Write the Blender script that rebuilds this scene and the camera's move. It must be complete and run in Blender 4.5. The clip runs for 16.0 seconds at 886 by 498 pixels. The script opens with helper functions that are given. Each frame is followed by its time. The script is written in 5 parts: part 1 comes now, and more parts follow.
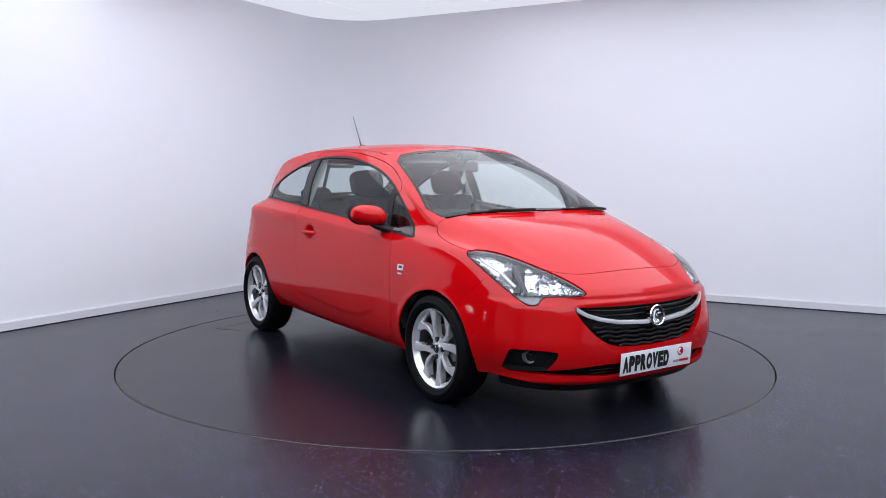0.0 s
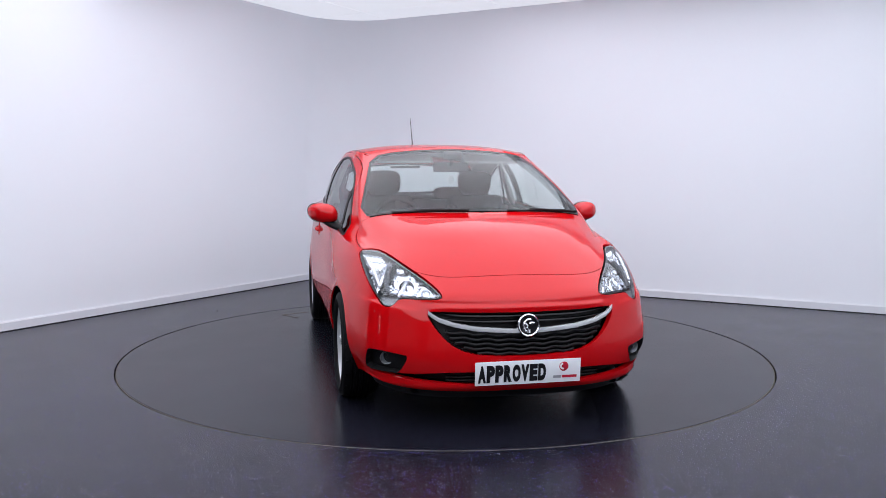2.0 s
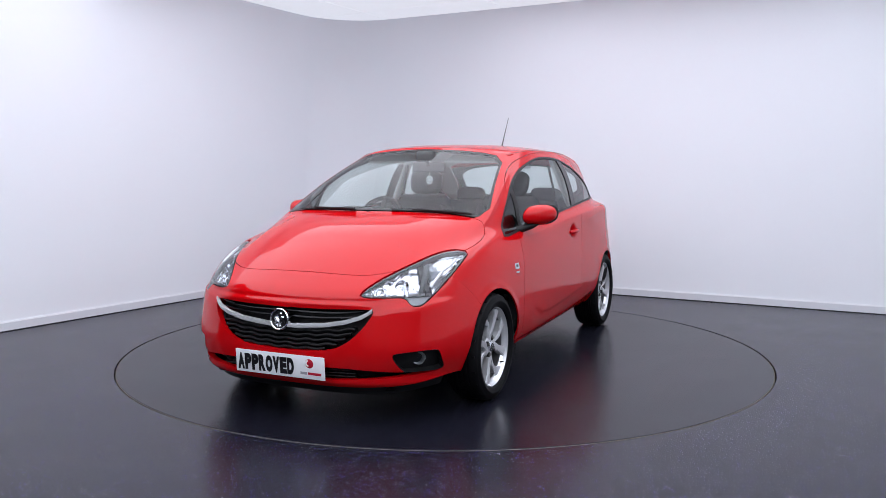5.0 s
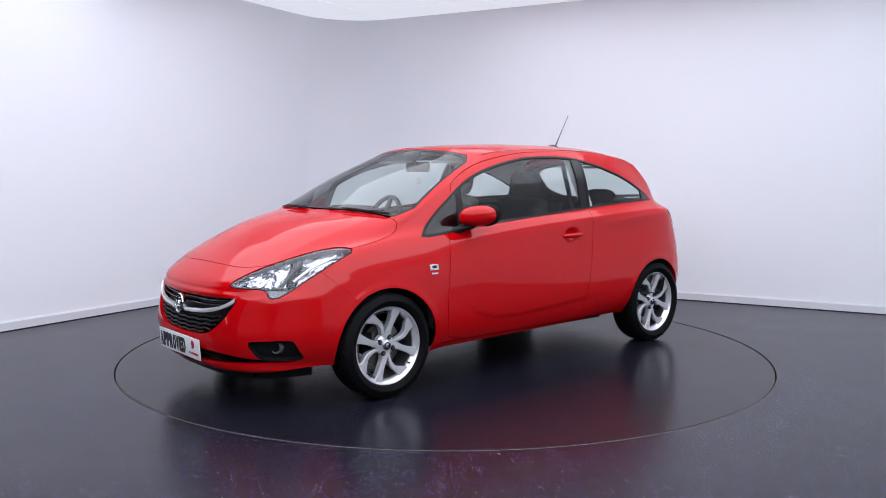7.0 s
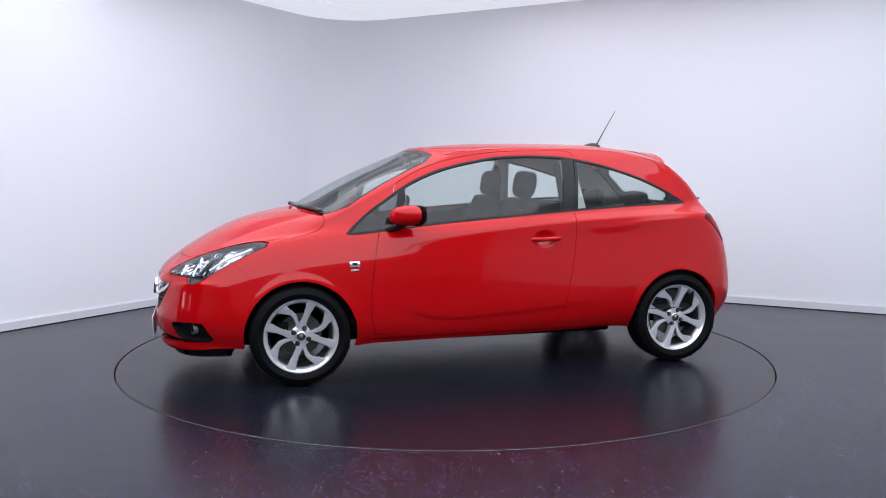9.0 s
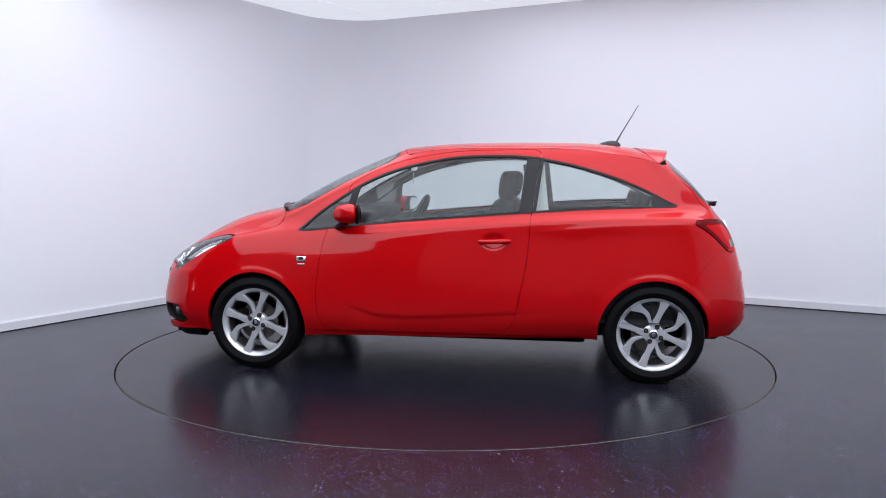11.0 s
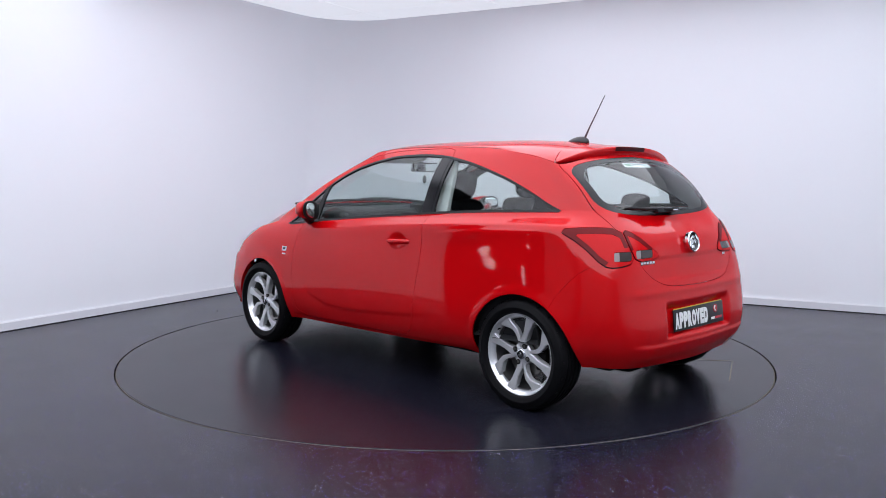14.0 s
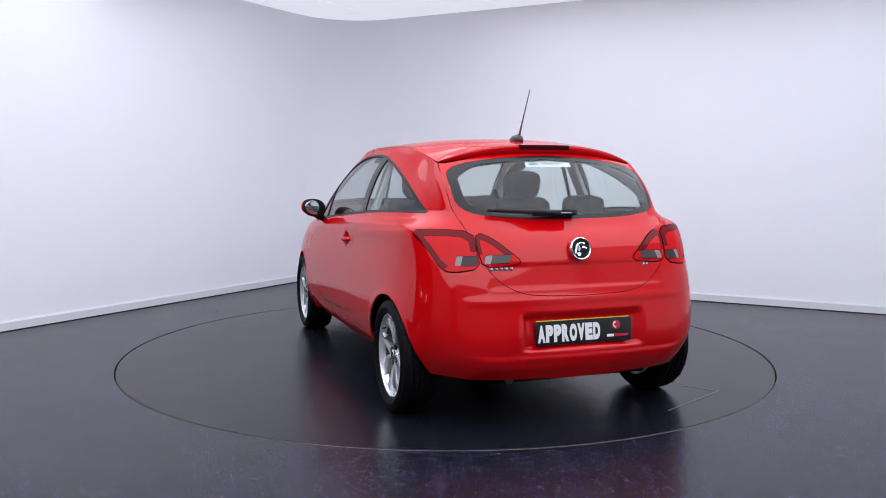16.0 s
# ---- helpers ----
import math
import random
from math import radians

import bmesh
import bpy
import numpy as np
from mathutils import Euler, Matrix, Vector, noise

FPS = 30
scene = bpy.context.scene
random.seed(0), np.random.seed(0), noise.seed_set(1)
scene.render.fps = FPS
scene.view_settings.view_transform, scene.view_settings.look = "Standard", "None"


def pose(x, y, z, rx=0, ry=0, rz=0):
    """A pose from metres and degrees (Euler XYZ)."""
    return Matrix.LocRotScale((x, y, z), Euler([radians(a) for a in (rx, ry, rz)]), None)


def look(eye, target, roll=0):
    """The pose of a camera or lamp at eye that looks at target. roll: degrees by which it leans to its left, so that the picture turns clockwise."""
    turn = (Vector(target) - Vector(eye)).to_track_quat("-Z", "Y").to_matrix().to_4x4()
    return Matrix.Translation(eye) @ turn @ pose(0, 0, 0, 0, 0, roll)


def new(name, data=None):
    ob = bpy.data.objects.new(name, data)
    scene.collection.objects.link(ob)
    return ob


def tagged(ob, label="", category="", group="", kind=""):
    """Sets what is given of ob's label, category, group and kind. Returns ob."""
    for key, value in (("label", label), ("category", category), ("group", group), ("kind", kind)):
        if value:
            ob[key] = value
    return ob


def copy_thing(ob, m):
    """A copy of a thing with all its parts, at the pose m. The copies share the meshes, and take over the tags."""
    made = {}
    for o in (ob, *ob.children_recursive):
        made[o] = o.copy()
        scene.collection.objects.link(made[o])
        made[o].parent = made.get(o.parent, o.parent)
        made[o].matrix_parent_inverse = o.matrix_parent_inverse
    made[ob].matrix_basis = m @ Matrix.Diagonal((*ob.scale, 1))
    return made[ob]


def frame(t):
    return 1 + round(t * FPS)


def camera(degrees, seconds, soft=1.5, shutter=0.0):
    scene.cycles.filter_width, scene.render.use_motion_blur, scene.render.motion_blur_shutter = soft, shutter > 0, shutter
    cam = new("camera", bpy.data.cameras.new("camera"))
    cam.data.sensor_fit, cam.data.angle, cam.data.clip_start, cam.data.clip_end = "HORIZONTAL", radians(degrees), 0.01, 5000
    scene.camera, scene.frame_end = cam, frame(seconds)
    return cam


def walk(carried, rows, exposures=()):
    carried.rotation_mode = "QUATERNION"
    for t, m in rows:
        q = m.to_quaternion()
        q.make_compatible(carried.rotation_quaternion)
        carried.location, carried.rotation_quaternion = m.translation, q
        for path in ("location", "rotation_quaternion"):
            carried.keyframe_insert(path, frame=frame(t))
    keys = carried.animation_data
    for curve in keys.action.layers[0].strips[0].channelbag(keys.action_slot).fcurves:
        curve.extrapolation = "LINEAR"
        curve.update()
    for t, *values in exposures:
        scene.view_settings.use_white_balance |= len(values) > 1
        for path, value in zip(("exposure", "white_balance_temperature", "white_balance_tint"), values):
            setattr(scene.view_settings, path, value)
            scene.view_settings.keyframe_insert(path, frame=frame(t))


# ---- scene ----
# camera: fixed on a stand, looking slightly down at the turntable
cam = camera(56.06, 16.0, soft=0.5)
EYE = look((0.0, -5.944, 1.2786), (-0.01657, 0.02963, 0.71772), 0.17)
walk(cam, [(0.0, EYE), (16.0, EYE)], exposures=[(0.0, 0.0), (16.0, 0.0)])

# world: the room is closed, so the sky hardly reaches in
world = bpy.data.worlds.new("world")
scene.world = world
world.use_nodes = True
world.node_tree.nodes["Background"].inputs[0].default_value = (0.9, 0.95, 1.0, 1)
world.node_tree.nodes["Background"].inputs[1].default_value = 0.05

WINDOW_GLOW = 9.0     # daylight behind the blinds of the hall beside the studio
CEILING_GLOW = 2.55    # glow added to the plain ceiling over the stage to light the room
MIDDLE_GLOW = 2.15    # added glow of its second ring of bays
EDGE_GLOW = 0.57      # dimmer added glow of its outer bays along the walls
CEILING = 3.035


# ---------- materials ----------
def mat(name, color, rough=0.5, metal=0.0, coat=0.0, coat_rough=0.03, spec=0.5, bump=0.0, bump_scale=200.0, vary=0.0, vary_scale=3.0,
        trans=0.0, ior=1.45, emit=None, power=0.0, alpha=1.0):
    m = bpy.data.materials.new(name)
    m.use_nodes = True
    nt = m.node_tree
    p = nt.nodes["Principled BSDF"]
    p.inputs["Base Color"].default_value = (*color, 1)
    p.inputs["Roughness"].default_value = rough
    p.inputs["Metallic"].default_value = metal
    p.inputs["Coat Weight"].default_value = coat
    p.inputs["Coat Roughness"].default_value = coat_rough
    p.inputs["Specular IOR Level"].default_value = spec
    p.inputs["Transmission Weight"].default_value = trans
    p.inputs["IOR"].default_value = ior
    p.inputs["Alpha"].default_value = alpha
    if emit:
        p.inputs["Emission Color"].default_value = (*emit, 1)
        p.inputs["Emission Strength"].default_value = power
    if vary or bump:
        tc = nt.nodes.new("ShaderNodeTexCoord")
    if vary:
        n = nt.nodes.new("ShaderNodeTexNoise")
        n.inputs["Scale"].default_value = vary_scale
        n.inputs["Detail"].default_value = 6
        nt.links.new(tc.outputs["Object"], n.inputs["Vector"])
        mix = nt.nodes.new("ShaderNodeMixRGB")
        mix.inputs[1].default_value = (*[c * (1 - vary) for c in color], 1)
        mix.inputs[2].default_value = (*[min(1, c * (1 + vary)) for c in color], 1)
        nt.links.new(n.outputs["Fac"], mix.inputs[0])
        nt.links.new(mix.outputs[0], p.inputs["Base Color"])
        mr = nt.nodes.new("ShaderNodeMapRange")
        mr.inputs["To Min"].default_value = rough * (1 - 0.5 * vary)
        mr.inputs["To Max"].default_value = min(1, rough * (1 + 0.5 * vary))
        nt.links.new(n.outputs["Fac"], mr.inputs["Value"])
        nt.links.new(mr.outputs[0], p.inputs["Roughness"])
    if bump:
        n2 = nt.nodes.new("ShaderNodeTexNoise")
        n2.inputs["Scale"].default_value = bump_scale
        n2.inputs["Detail"].default_value = 3
        nt.links.new(tc.outputs["Object"], n2.inputs["Vector"])
        b = nt.nodes.new("ShaderNodeBump")
        b.inputs["Strength"].default_value = bump
        b.inputs["Distance"].default_value = 0.002
        nt.links.new(n2.outputs["Fac"], b.inputs["Height"])
        nt.links.new(b.outputs[0], p.inputs["Normal"])
    return m


def vinyl_material(name, flecks=True):
    """Dark blue-grey safety vinyl with pale and bluish flecks, scuffed."""
    m = mat(name, (0.0080, 0.0082, 0.0140), 0.25, spec=0.225)
    nt = m.node_tree
    p = nt.nodes["Principled BSDF"]
    tc = nt.nodes.new("ShaderNodeTexCoord")
    base = None
    color = (0.0080, 0.0082, 0.0140, 1)
    for scale, limit, reach, tint in ((125.0, 0.050, 0.18, (0.75, 0.72, 0.95, 1)), (100.0, 0.070, 0.18, (0.26, 0.20, 0.90, 1)), (80.0, 0.024, 0.15, (0.90, 0.80, 0.85, 1))) if flecks else ((230.0, 0.10, 0.18, (0.03, 0.03, 0.04, 1)),):
        v = nt.nodes.new("ShaderNodeTexVoronoi")
        v.voronoi_dimensions = "2D"
        v.inputs["Scale"].default_value = scale
        nt.links.new(tc.outputs["Object"], v.inputs["Vector"])
        near = nt.nodes.new("ShaderNodeMath")
        near.operation = "LESS_THAN"
        near.inputs[1].default_value = reach
        nt.links.new(v.outputs["Distance"], near.inputs[0])
        sep = nt.nodes.new("ShaderNodeSeparateColor")
        nt.links.new(v.outputs["Color"], sep.inputs[0])
        pick = nt.nodes.new("ShaderNodeMath")
        pick.operation = "LESS_THAN"
        pick.inputs[1].default_value = limit
        nt.links.new(sep.outputs[0], pick.inputs[0])
        both = nt.nodes.new("ShaderNodeMath")
        both.operation = "MULTIPLY"
        nt.links.new(near.outputs[0], both.inputs[0])
        nt.links.new(pick.outputs[0], both.inputs[1])
        mix = nt.nodes.new("ShaderNodeMixRGB")
        nt.links.new(both.outputs[0], mix.inputs[0])
        if base is None:
            mix.inputs[1].default_value = color
        else:
            nt.links.new(base.outputs[0], mix.inputs[1])
        mix.inputs[2].default_value = tint
        base = mix
    nt.links.new(base.outputs[0], p.inputs["Base Color"])
    n = nt.nodes.new("ShaderNodeTexNoise")
    n.inputs["Scale"].default_value = 3.0
    n.inputs["Detail"].default_value = 8
    n.inputs["Roughness"].default_value = 0.65
    nt.links.new(tc.outputs["Object"], n.inputs["Vector"])
    mr = nt.nodes.new("ShaderNodeMapRange")
    mr.inputs["From Min"].default_value = 0.3
    mr.inputs["From Max"].default_value = 0.7
    mr.inputs["To Min"].default_value = 0.23
    mr.inputs["To Max"].default_value = 0.27
    nt.links.new(n.outputs["Fac"], mr.inputs["Value"])
    nt.links.new(mr.outputs[0], p.inputs["Roughness"])
    n2 = nt.nodes.new("ShaderNodeTexNoise")
    n2.inputs["Scale"].default_value = 160
    nt.links.new(tc.outputs["Object"], n2.inputs["Vector"])
    b = nt.nodes.new("ShaderNodeBump")
    b.inputs["Strength"].default_value = 0.10
    b.inputs["Distance"].default_value = 0.001
    nt.links.new(n2.outputs["Fac"], b.inputs["Height"])
    nt.links.new(b.outputs[0], p.inputs["Normal"])
    return m


def glass_material(name, tint, rough=0.0, mixin=0.86):
    """Thin window glass: sees straight through, tinted, with mirror gloss by Fresnel."""
    m = bpy.data.materials.new(name)
    m.use_nodes = True
    nt = m.node_tree
    nt.nodes.remove(nt.nodes["Principled BSDF"])
    out = nt.nodes["Material Output"]
    tr = nt.nodes.new("ShaderNodeBsdfTransparent")
    tr.inputs[0].default_value = (*tint, 1)
    gl = nt.nodes.new("ShaderNodeBsdfGlossy")
    gl.inputs["Roughness"].default_value = rough
    lw = nt.nodes.new("ShaderNodeLayerWeight")
    lw.inputs["Blend"].default_value = 0.5
    power = nt.nodes.new("ShaderNodeMath")
    power.operation = "POWER"
    power.inputs[1].default_value = 4.5
    nt.links.new(lw.outputs["Facing"], power.inputs[0])
    fr = nt.nodes.new("ShaderNodeMath")
    fr.operation = "MULTIPLY_ADD"
    fr.inputs[1].default_value = 0.85
    fr.inputs[2].default_value = 0.052
    nt.links.new(power.outputs[0], fr.inputs[0])
    mix = nt.nodes.new("ShaderNodeMixShader")
    nt.links.new(fr.outputs[0], mix.inputs[0])
    nt.links.new(tr.outputs[0], mix.inputs[1])
    nt.links.new(gl.outputs[0], mix.inputs[2])
    nt.links.new(mix.outputs[0], out.inputs[0])
    return m


def paint_material(name):
    """Solid red car paint under clear lacquer, with the faintest orange peel."""
    m = mat(name, (0.50, 0.0019, 0.0042), 0.5, 0.0, coat=0.76, coat_rough=0.035, spec=0.0)
    m.node_tree.nodes["Principled BSDF"].inputs["Coat IOR"].default_value = 1.50
    nt = m.node_tree
    p = nt.nodes["Principled BSDF"]
    tc = nt.nodes.new("ShaderNodeTexCoord")
    n = nt.nodes.new("ShaderNodeTexNoise")
    n.inputs["Scale"].default_value = 90
    nt.links.new(tc.outputs["Object"], n.inputs["Vector"])
    b = nt.nodes.new("ShaderNodeBump")
    b.inputs["Strength"].default_value = 0.02
    b.inputs["Distance"].default_value = 0.001
    nt.links.new(n.outputs["Fac"], b.inputs["Height"])
    nt.links.new(b.outputs[0], p.inputs["Coat Normal"])
    return m


WALL = mat("wall_paint", (0.845, 0.862, 0.905), 0.6, bump=0.05, bump_scale=60, vary=0.02, vary_scale=0.8)
UNSEEN_WALL = mat("unseen_wall_grey", (0.20, 0.20, 0.21), 0.7, bump=0.05, bump_scale=60, vary=0.06, vary_scale=0.8)
SKIRT_CAP = mat("skirting_cap", (0.86, 0.87, 0.90), 0.3, vary=0.02, vary_scale=5)
SKIRT = mat("skirting_white", (0.70, 0.71, 0.75), 0.35, vary=0.03, vary_scale=5)
CONTACT_SHADE = mat("contact_shade", (0.012, 0.012, 0.016), 0.6, vary=0.2, vary_scale=9)
VINYL = vinyl_material("speckled_vinyl")
DECK = vinyl_material("plain_vinyl", False)
TRIM_METAL = mat("dull_metal", (0.25, 0.22, 0.17), 0.45, 0.8, vary=0.3, vary_scale=8)
PIT = mat("pit_black", (0.006, 0.006, 0.006), 0.8)
DAYLIGHT = mat("daylight_pane", (0.9, 0.9, 0.9), 0.5, emit=(0.92, 0.96, 1.0), power=WINDOW_GLOW)
HALL = mat("hall_grey", (0.075, 0.075, 0.082), 0.8, spec=0.1, vary=0.2, vary_scale=1.5)
GLOW = mat("ceiling_added_glow", (0.8, 0.8, 0.8), 0.6, emit=(0.865, 0.905, 1.01), power=CEILING_GLOW)
GLOW_MIDDLE = mat("ceiling_middle_added_glow", (0.8, 0.8, 0.81), 0.6, emit=(0.865, 0.905, 1.01), power=MIDDLE_GLOW)
GLOW_EDGE = mat("ceiling_edge_added_glow", (0.62, 0.62, 0.63), 0.6, emit=(0.865, 0.905, 1.01), power=EDGE_GLOW)
ALU_FRAME = mat("white_frame", (0.75, 0.75, 0.76), 0.4)
PAINT = paint_material("red_paint")
BLACK_PLASTIC = mat("black_plastic", (0.008, 0.008, 0.009), 0.45, spec=0.3, bump=0.15, bump_scale=700, vary=0.15, vary_scale=20)
GLOSS_BLACK = mat("gloss_black", (0.008, 0.008, 0.010), 0.2, spec=0.35)
RUBBER = mat("tyre_rubber", (0.004, 0.004, 0.005), 0.6, spec=0.12, bump=0.15, bump_scale=300, vary=0.25, vary_scale=12)
LINER = mat("arch_liner", (0.004, 0.004, 0.004), 0.85, spec=0.1, bump=0.3, bump_scale=120)
ALLOY = mat("silver_alloy", (0.80, 0.81, 0.84), 0.24, 0.62, coat=0.4, vary=0.04, vary_scale=30)
ALLOY_DARK = mat("alloy_barrel", (0.10, 0.10, 0.105), 0.5, 0.7, vary=0.2, vary_scale=15)
STEEL = mat("brake_steel", (0.11, 0.105, 0.10), 0.4, 0.9, vary=0.3, vary_scale=25)
CHROME = mat("chrome", (0.80, 0.81, 0.83), 0.08, 1.0)
SATIN = mat("satin_chrome", (0.74, 0.76, 0.80), 0.22, 1.0)
REVERSE_LENS = mat("reversing_lens", (0.24, 0.20, 0.20), 0.2, spec=0.4, bump=0.4, bump_scale=70)
REFLECTOR = mat("reflector", (0.82, 0.83, 0.86), 0.12, 1.0, bump=1.0, bump_scale=55)
LAMP_DARK = mat("lamp_bezel", (0.055, 0.058, 0.065), 0.3, 0.3)
LAMP_GREY = mat("lamp_grey", (0.20, 0.21, 0.225), 0.3, 0.5)
LENS = glass_material("clear_lens", (0.93, 0.95, 0.97))
RED_LENS = mat("red_lens", (0.50, 0.002, 0.004), 0.2, coat=0.35, spec=0.0, bump=0.05, bump_scale=60)
RED_LENS_DEEP = mat("deep_red_lens", (0.13, 0.001, 0.003), 0.15, coat=0.35, spec=0.0, bump=0.05, bump_scale=60)
RED_LENS_DARK = mat("dark_red_lens", (0.035, 0.001, 0.0015), 0.25, spec=0.1)
SMOKE_LENS = mat("smoked_lens", (0.03, 0.022, 0.022), 0.2, spec=0.3, bump=0.2, bump_scale=60)
CLEAR_RED = mat("reverse_lens", (0.05, 0.04, 0.04), 0.2, spec=0.4, bump=0.3, bump_scale=80)
GLASS = glass_material("window_glass", (0.80, 0.87, 0.85))
DARK_GLASS = glass_material("dark_glass", (0.22, 0.24, 0.25))
BAR = mat("bright_bar", (0.85, 0.86, 0.88), 0.2, 0.5, coat=0.6)
MAST = mat("mast_grey", (0.10, 0.10, 0.11), 0.35, 0.5)
FABRIC = mat("dark_fabric", (0.018, 0.018, 0.021), 0.9, spec=0.1, bump=0.2, bump_scale=350, vary=0.25, vary_scale=40)
INNER_GREY = mat("light_trim", (0.56, 0.56, 0.55), 0.8, bump=0.2, bump_scale=300, vary=0.05, vary_scale=6)
DASH = mat("dash_plastic", (0.016, 0.017, 0.019), 0.6, spec=0.3, bump=0.4, bump_scale=400, vary=0.1, vary_scale=10)
PLATE_WHITE = mat("plate_white", (0.80, 0.81, 0.84), 0.3, vary=0.02, vary_scale=10)
PLATE_BLACK = mat("plate_black", (0.008, 0.008, 0.010), 0.3)
INK = mat("black_ink", (0.004, 0.004, 0.006), 0.4)
WHITE_INK = mat("white_ink", (0.80, 0.80, 0.80), 0.4)
LOGO_RED = mat("logo_red", (0.45, 0.01, 0.03), 0.35)
LOGO_GREY = mat("logo_grey", (0.30, 0.30, 0.33), 0.35)
MIRROR = mat("mirror_glass", (0.85, 0.87, 0.88), 0.02, 1.0)
AERIAL = mat("aerial_black", (0.02, 0.02, 0.022), 0.35)
SPECK = mat("dirt_speck", (0.01, 0.01, 0.01), 0.9)


# ---------- mesh helpers ----------
def mesh_object(name, verts, faces, material, parent=None, label="", normals=None, smooth=True):
    me = bpy.data.meshes.new(name)
    me.from_pydata([tuple(map(float, v)) for v in verts], [], [tuple(map(int, f)) for f in faces])
    me.materials.append(material)
    me.polygons.foreach_set("use_smooth", [smooth] * len(me.polygons))
    me.update()
    if normals is not None:
        me.normals_split_custom_set_from_vertices([tuple(map(float, n)) for n in normals])
    ob = new(name, me)
    if parent is not None:
        ob.parent = parent
    if label:
        tagged(ob, label)
    return ob


def part(name, bm, material, parent=None, label="", angle=35):
    """Link a bmesh as one mesh object under a thing or a part."""
    bmesh.ops.recalc_face_normals(bm, faces=bm.faces)
    lim = radians(angle)
    for e in bm.edges:
        e.smooth = len(e.link_faces) != 2 or e.calc_face_angle(0) < lim
    for f in bm.faces:
        f.smooth = True
    me = bpy.data.meshes.new(name)
    bm.to_mesh(me)
    bm.free()
    me.materials.append(material)
    ob = new(name, me)
    if parent is not None:
        ob.parent = parent
    if label:
        tagged(ob, label)
    return ob


def box_bm(size, at=(0, 0, 0), bevel=0.0, seg=2, rot=None, bm=None):
    own = bmesh.new()
    bmesh.ops.create_cube(own, size=1.0)
    bmesh.ops.scale(own, vec=size, verts=own.verts)
    if bevel:
        bmesh.ops.bevel(own, geom=own.edges[:], offset=bevel, segments=seg, affect="EDGES", profile=0.6)
    m = Matrix.Translation(at) @ (rot.to_4x4() if rot is not None else Matrix.Identity(4))
    bmesh.ops.transform(own, matrix=m, verts=own.verts)
    return merge_bm(bm, own)


def merge_bm(bm, own):
    if bm is None:
        return own
    me = bpy.data.meshes.new("tmp")
    own.to_mesh(me)
    own.free()
    bm.from_mesh(me)
    bpy.data.meshes.remove(me)
    return bm


def lathe_bm(profile, seg=64, axis="y", bm=None, close=False):
    """Turn (radius, along) pairs about the y axis."""
    own = bmesh.new()
    rings = []
    for r, a in profile:
        rings.append([own.verts.new((r * math.cos(2 * math.pi * i / seg), a, r * math.sin(2 * math.pi * i / seg))) for i in range(seg)])
    pairs = list(zip(rings, rings[1:])) + ([(rings[-1], rings[0])] if close else [])
    for a, b in pairs:
        for i in range(seg):
            j = (i + 1) % seg
            own.faces.new((a[i], a[j], b[j], b[i]))
    bmesh.ops.remove_doubles(own, verts=own.verts, dist=1e-5)
    return merge_bm(bm, own)


def tube_bm(points, radius, seg=10, bm=None, flat=1.0):
    """A round bar along points; radius may be one number or one per point."""
    own = bmesh.new()
    pts = [Vector(p) for p in points]
    rad = radius if isinstance(radius, (list, tuple)) else [radius] * len(pts)
    rings = []
    up = Vector((0, 0, 1))
    for i, p in enumerate(pts):
        d = (pts[min(i + 1, len(pts) - 1)] - pts[max(i - 1, 0)]).normalized()
        ref = up if abs(d.dot(up)) < 0.95 else Vector((1, 0, 0))
        a = d.cross(ref).normalized()
        b = a.cross(d).normalized()
        rings.append([own.verts.new(p + rad[i] * (math.cos(2 * math.pi * k / seg) * a + flat * math.sin(2 * math.pi * k / seg) * b)) for k in range(seg)])
    for r, s in zip(rings, rings[1:]):
        for k in range(seg):
            own.faces.new((r[k], r[(k + 1) % seg], s[(k + 1) % seg], s[k]))
    own.faces.new(rings[0][::-1])
    own.faces.new(rings[-1])
    return merge_bm(bm, own)


def prism_bm(outline, y0, y1, bevel=0.0, bm=None):
    """A flat outline in x, z pulled from y0 to y1."""
    own = bmesh.new()
    a = [own.verts.new((x, y0, z)) for x, z in outline]
    b = [own.verts.new((x, y1, z)) for x, z in outline]
    n = len(a)
    own.faces.new(a[::-1])
    own.faces.new(b)
    for i in range(n):
        own.faces.new((a[i], a[(i + 1) % n], b[(i + 1) % n], b[i]))
    bmesh.ops.recalc_face_normals(own, faces=own.faces)
    if bevel:
        bmesh.ops.bevel(own, geom=own.edges[:], offset=bevel, segments=2, affect="EDGES")
    return merge_bm(bm, own)


# ---------- the room ----------
def wall_path():
    """Plan of the studio wall seen from inside: straight, round corner, straight, then closed behind the camera."""
    left, right = Vector((0.509, 0.861)), Vector((0.882, -0.471))
    corner, r = Vector((-1.284, 4.285)), 0.73
    centre = corner - left * 0.70 + Vector((0.861, -0.509)) * r
    a0, a1 = math.radians(149.4), math.radians(61.9)
    pts = []
    start = centre + r * Vector((math.cos(a0), math.sin(a0)))
    end = centre + r * Vector((math.cos(a1), math.sin(a1)))
    pts.append(start - left * 5.6)
    pts.append(start - left * 2.8)
    for i in range(25):
        a = a0 + (a1 - a0) * i / 24
        pts.append(centre + r * Vector((math.cos(a), math.sin(a))))
    pts.append(end + right * 3.0)
    pts.append(end + right * 7.0)
    pts.append(Vector((pts[-1].x, -8.2)))
    pts.append(Vector((-2.6, -8.2)))
    pts.append(Vector((-2.6, -9.2)))
    pts.append(Vector((-10.5, -9.2)))
    pts.append(Vector((-10.5, pts[0].y)))
    return pts


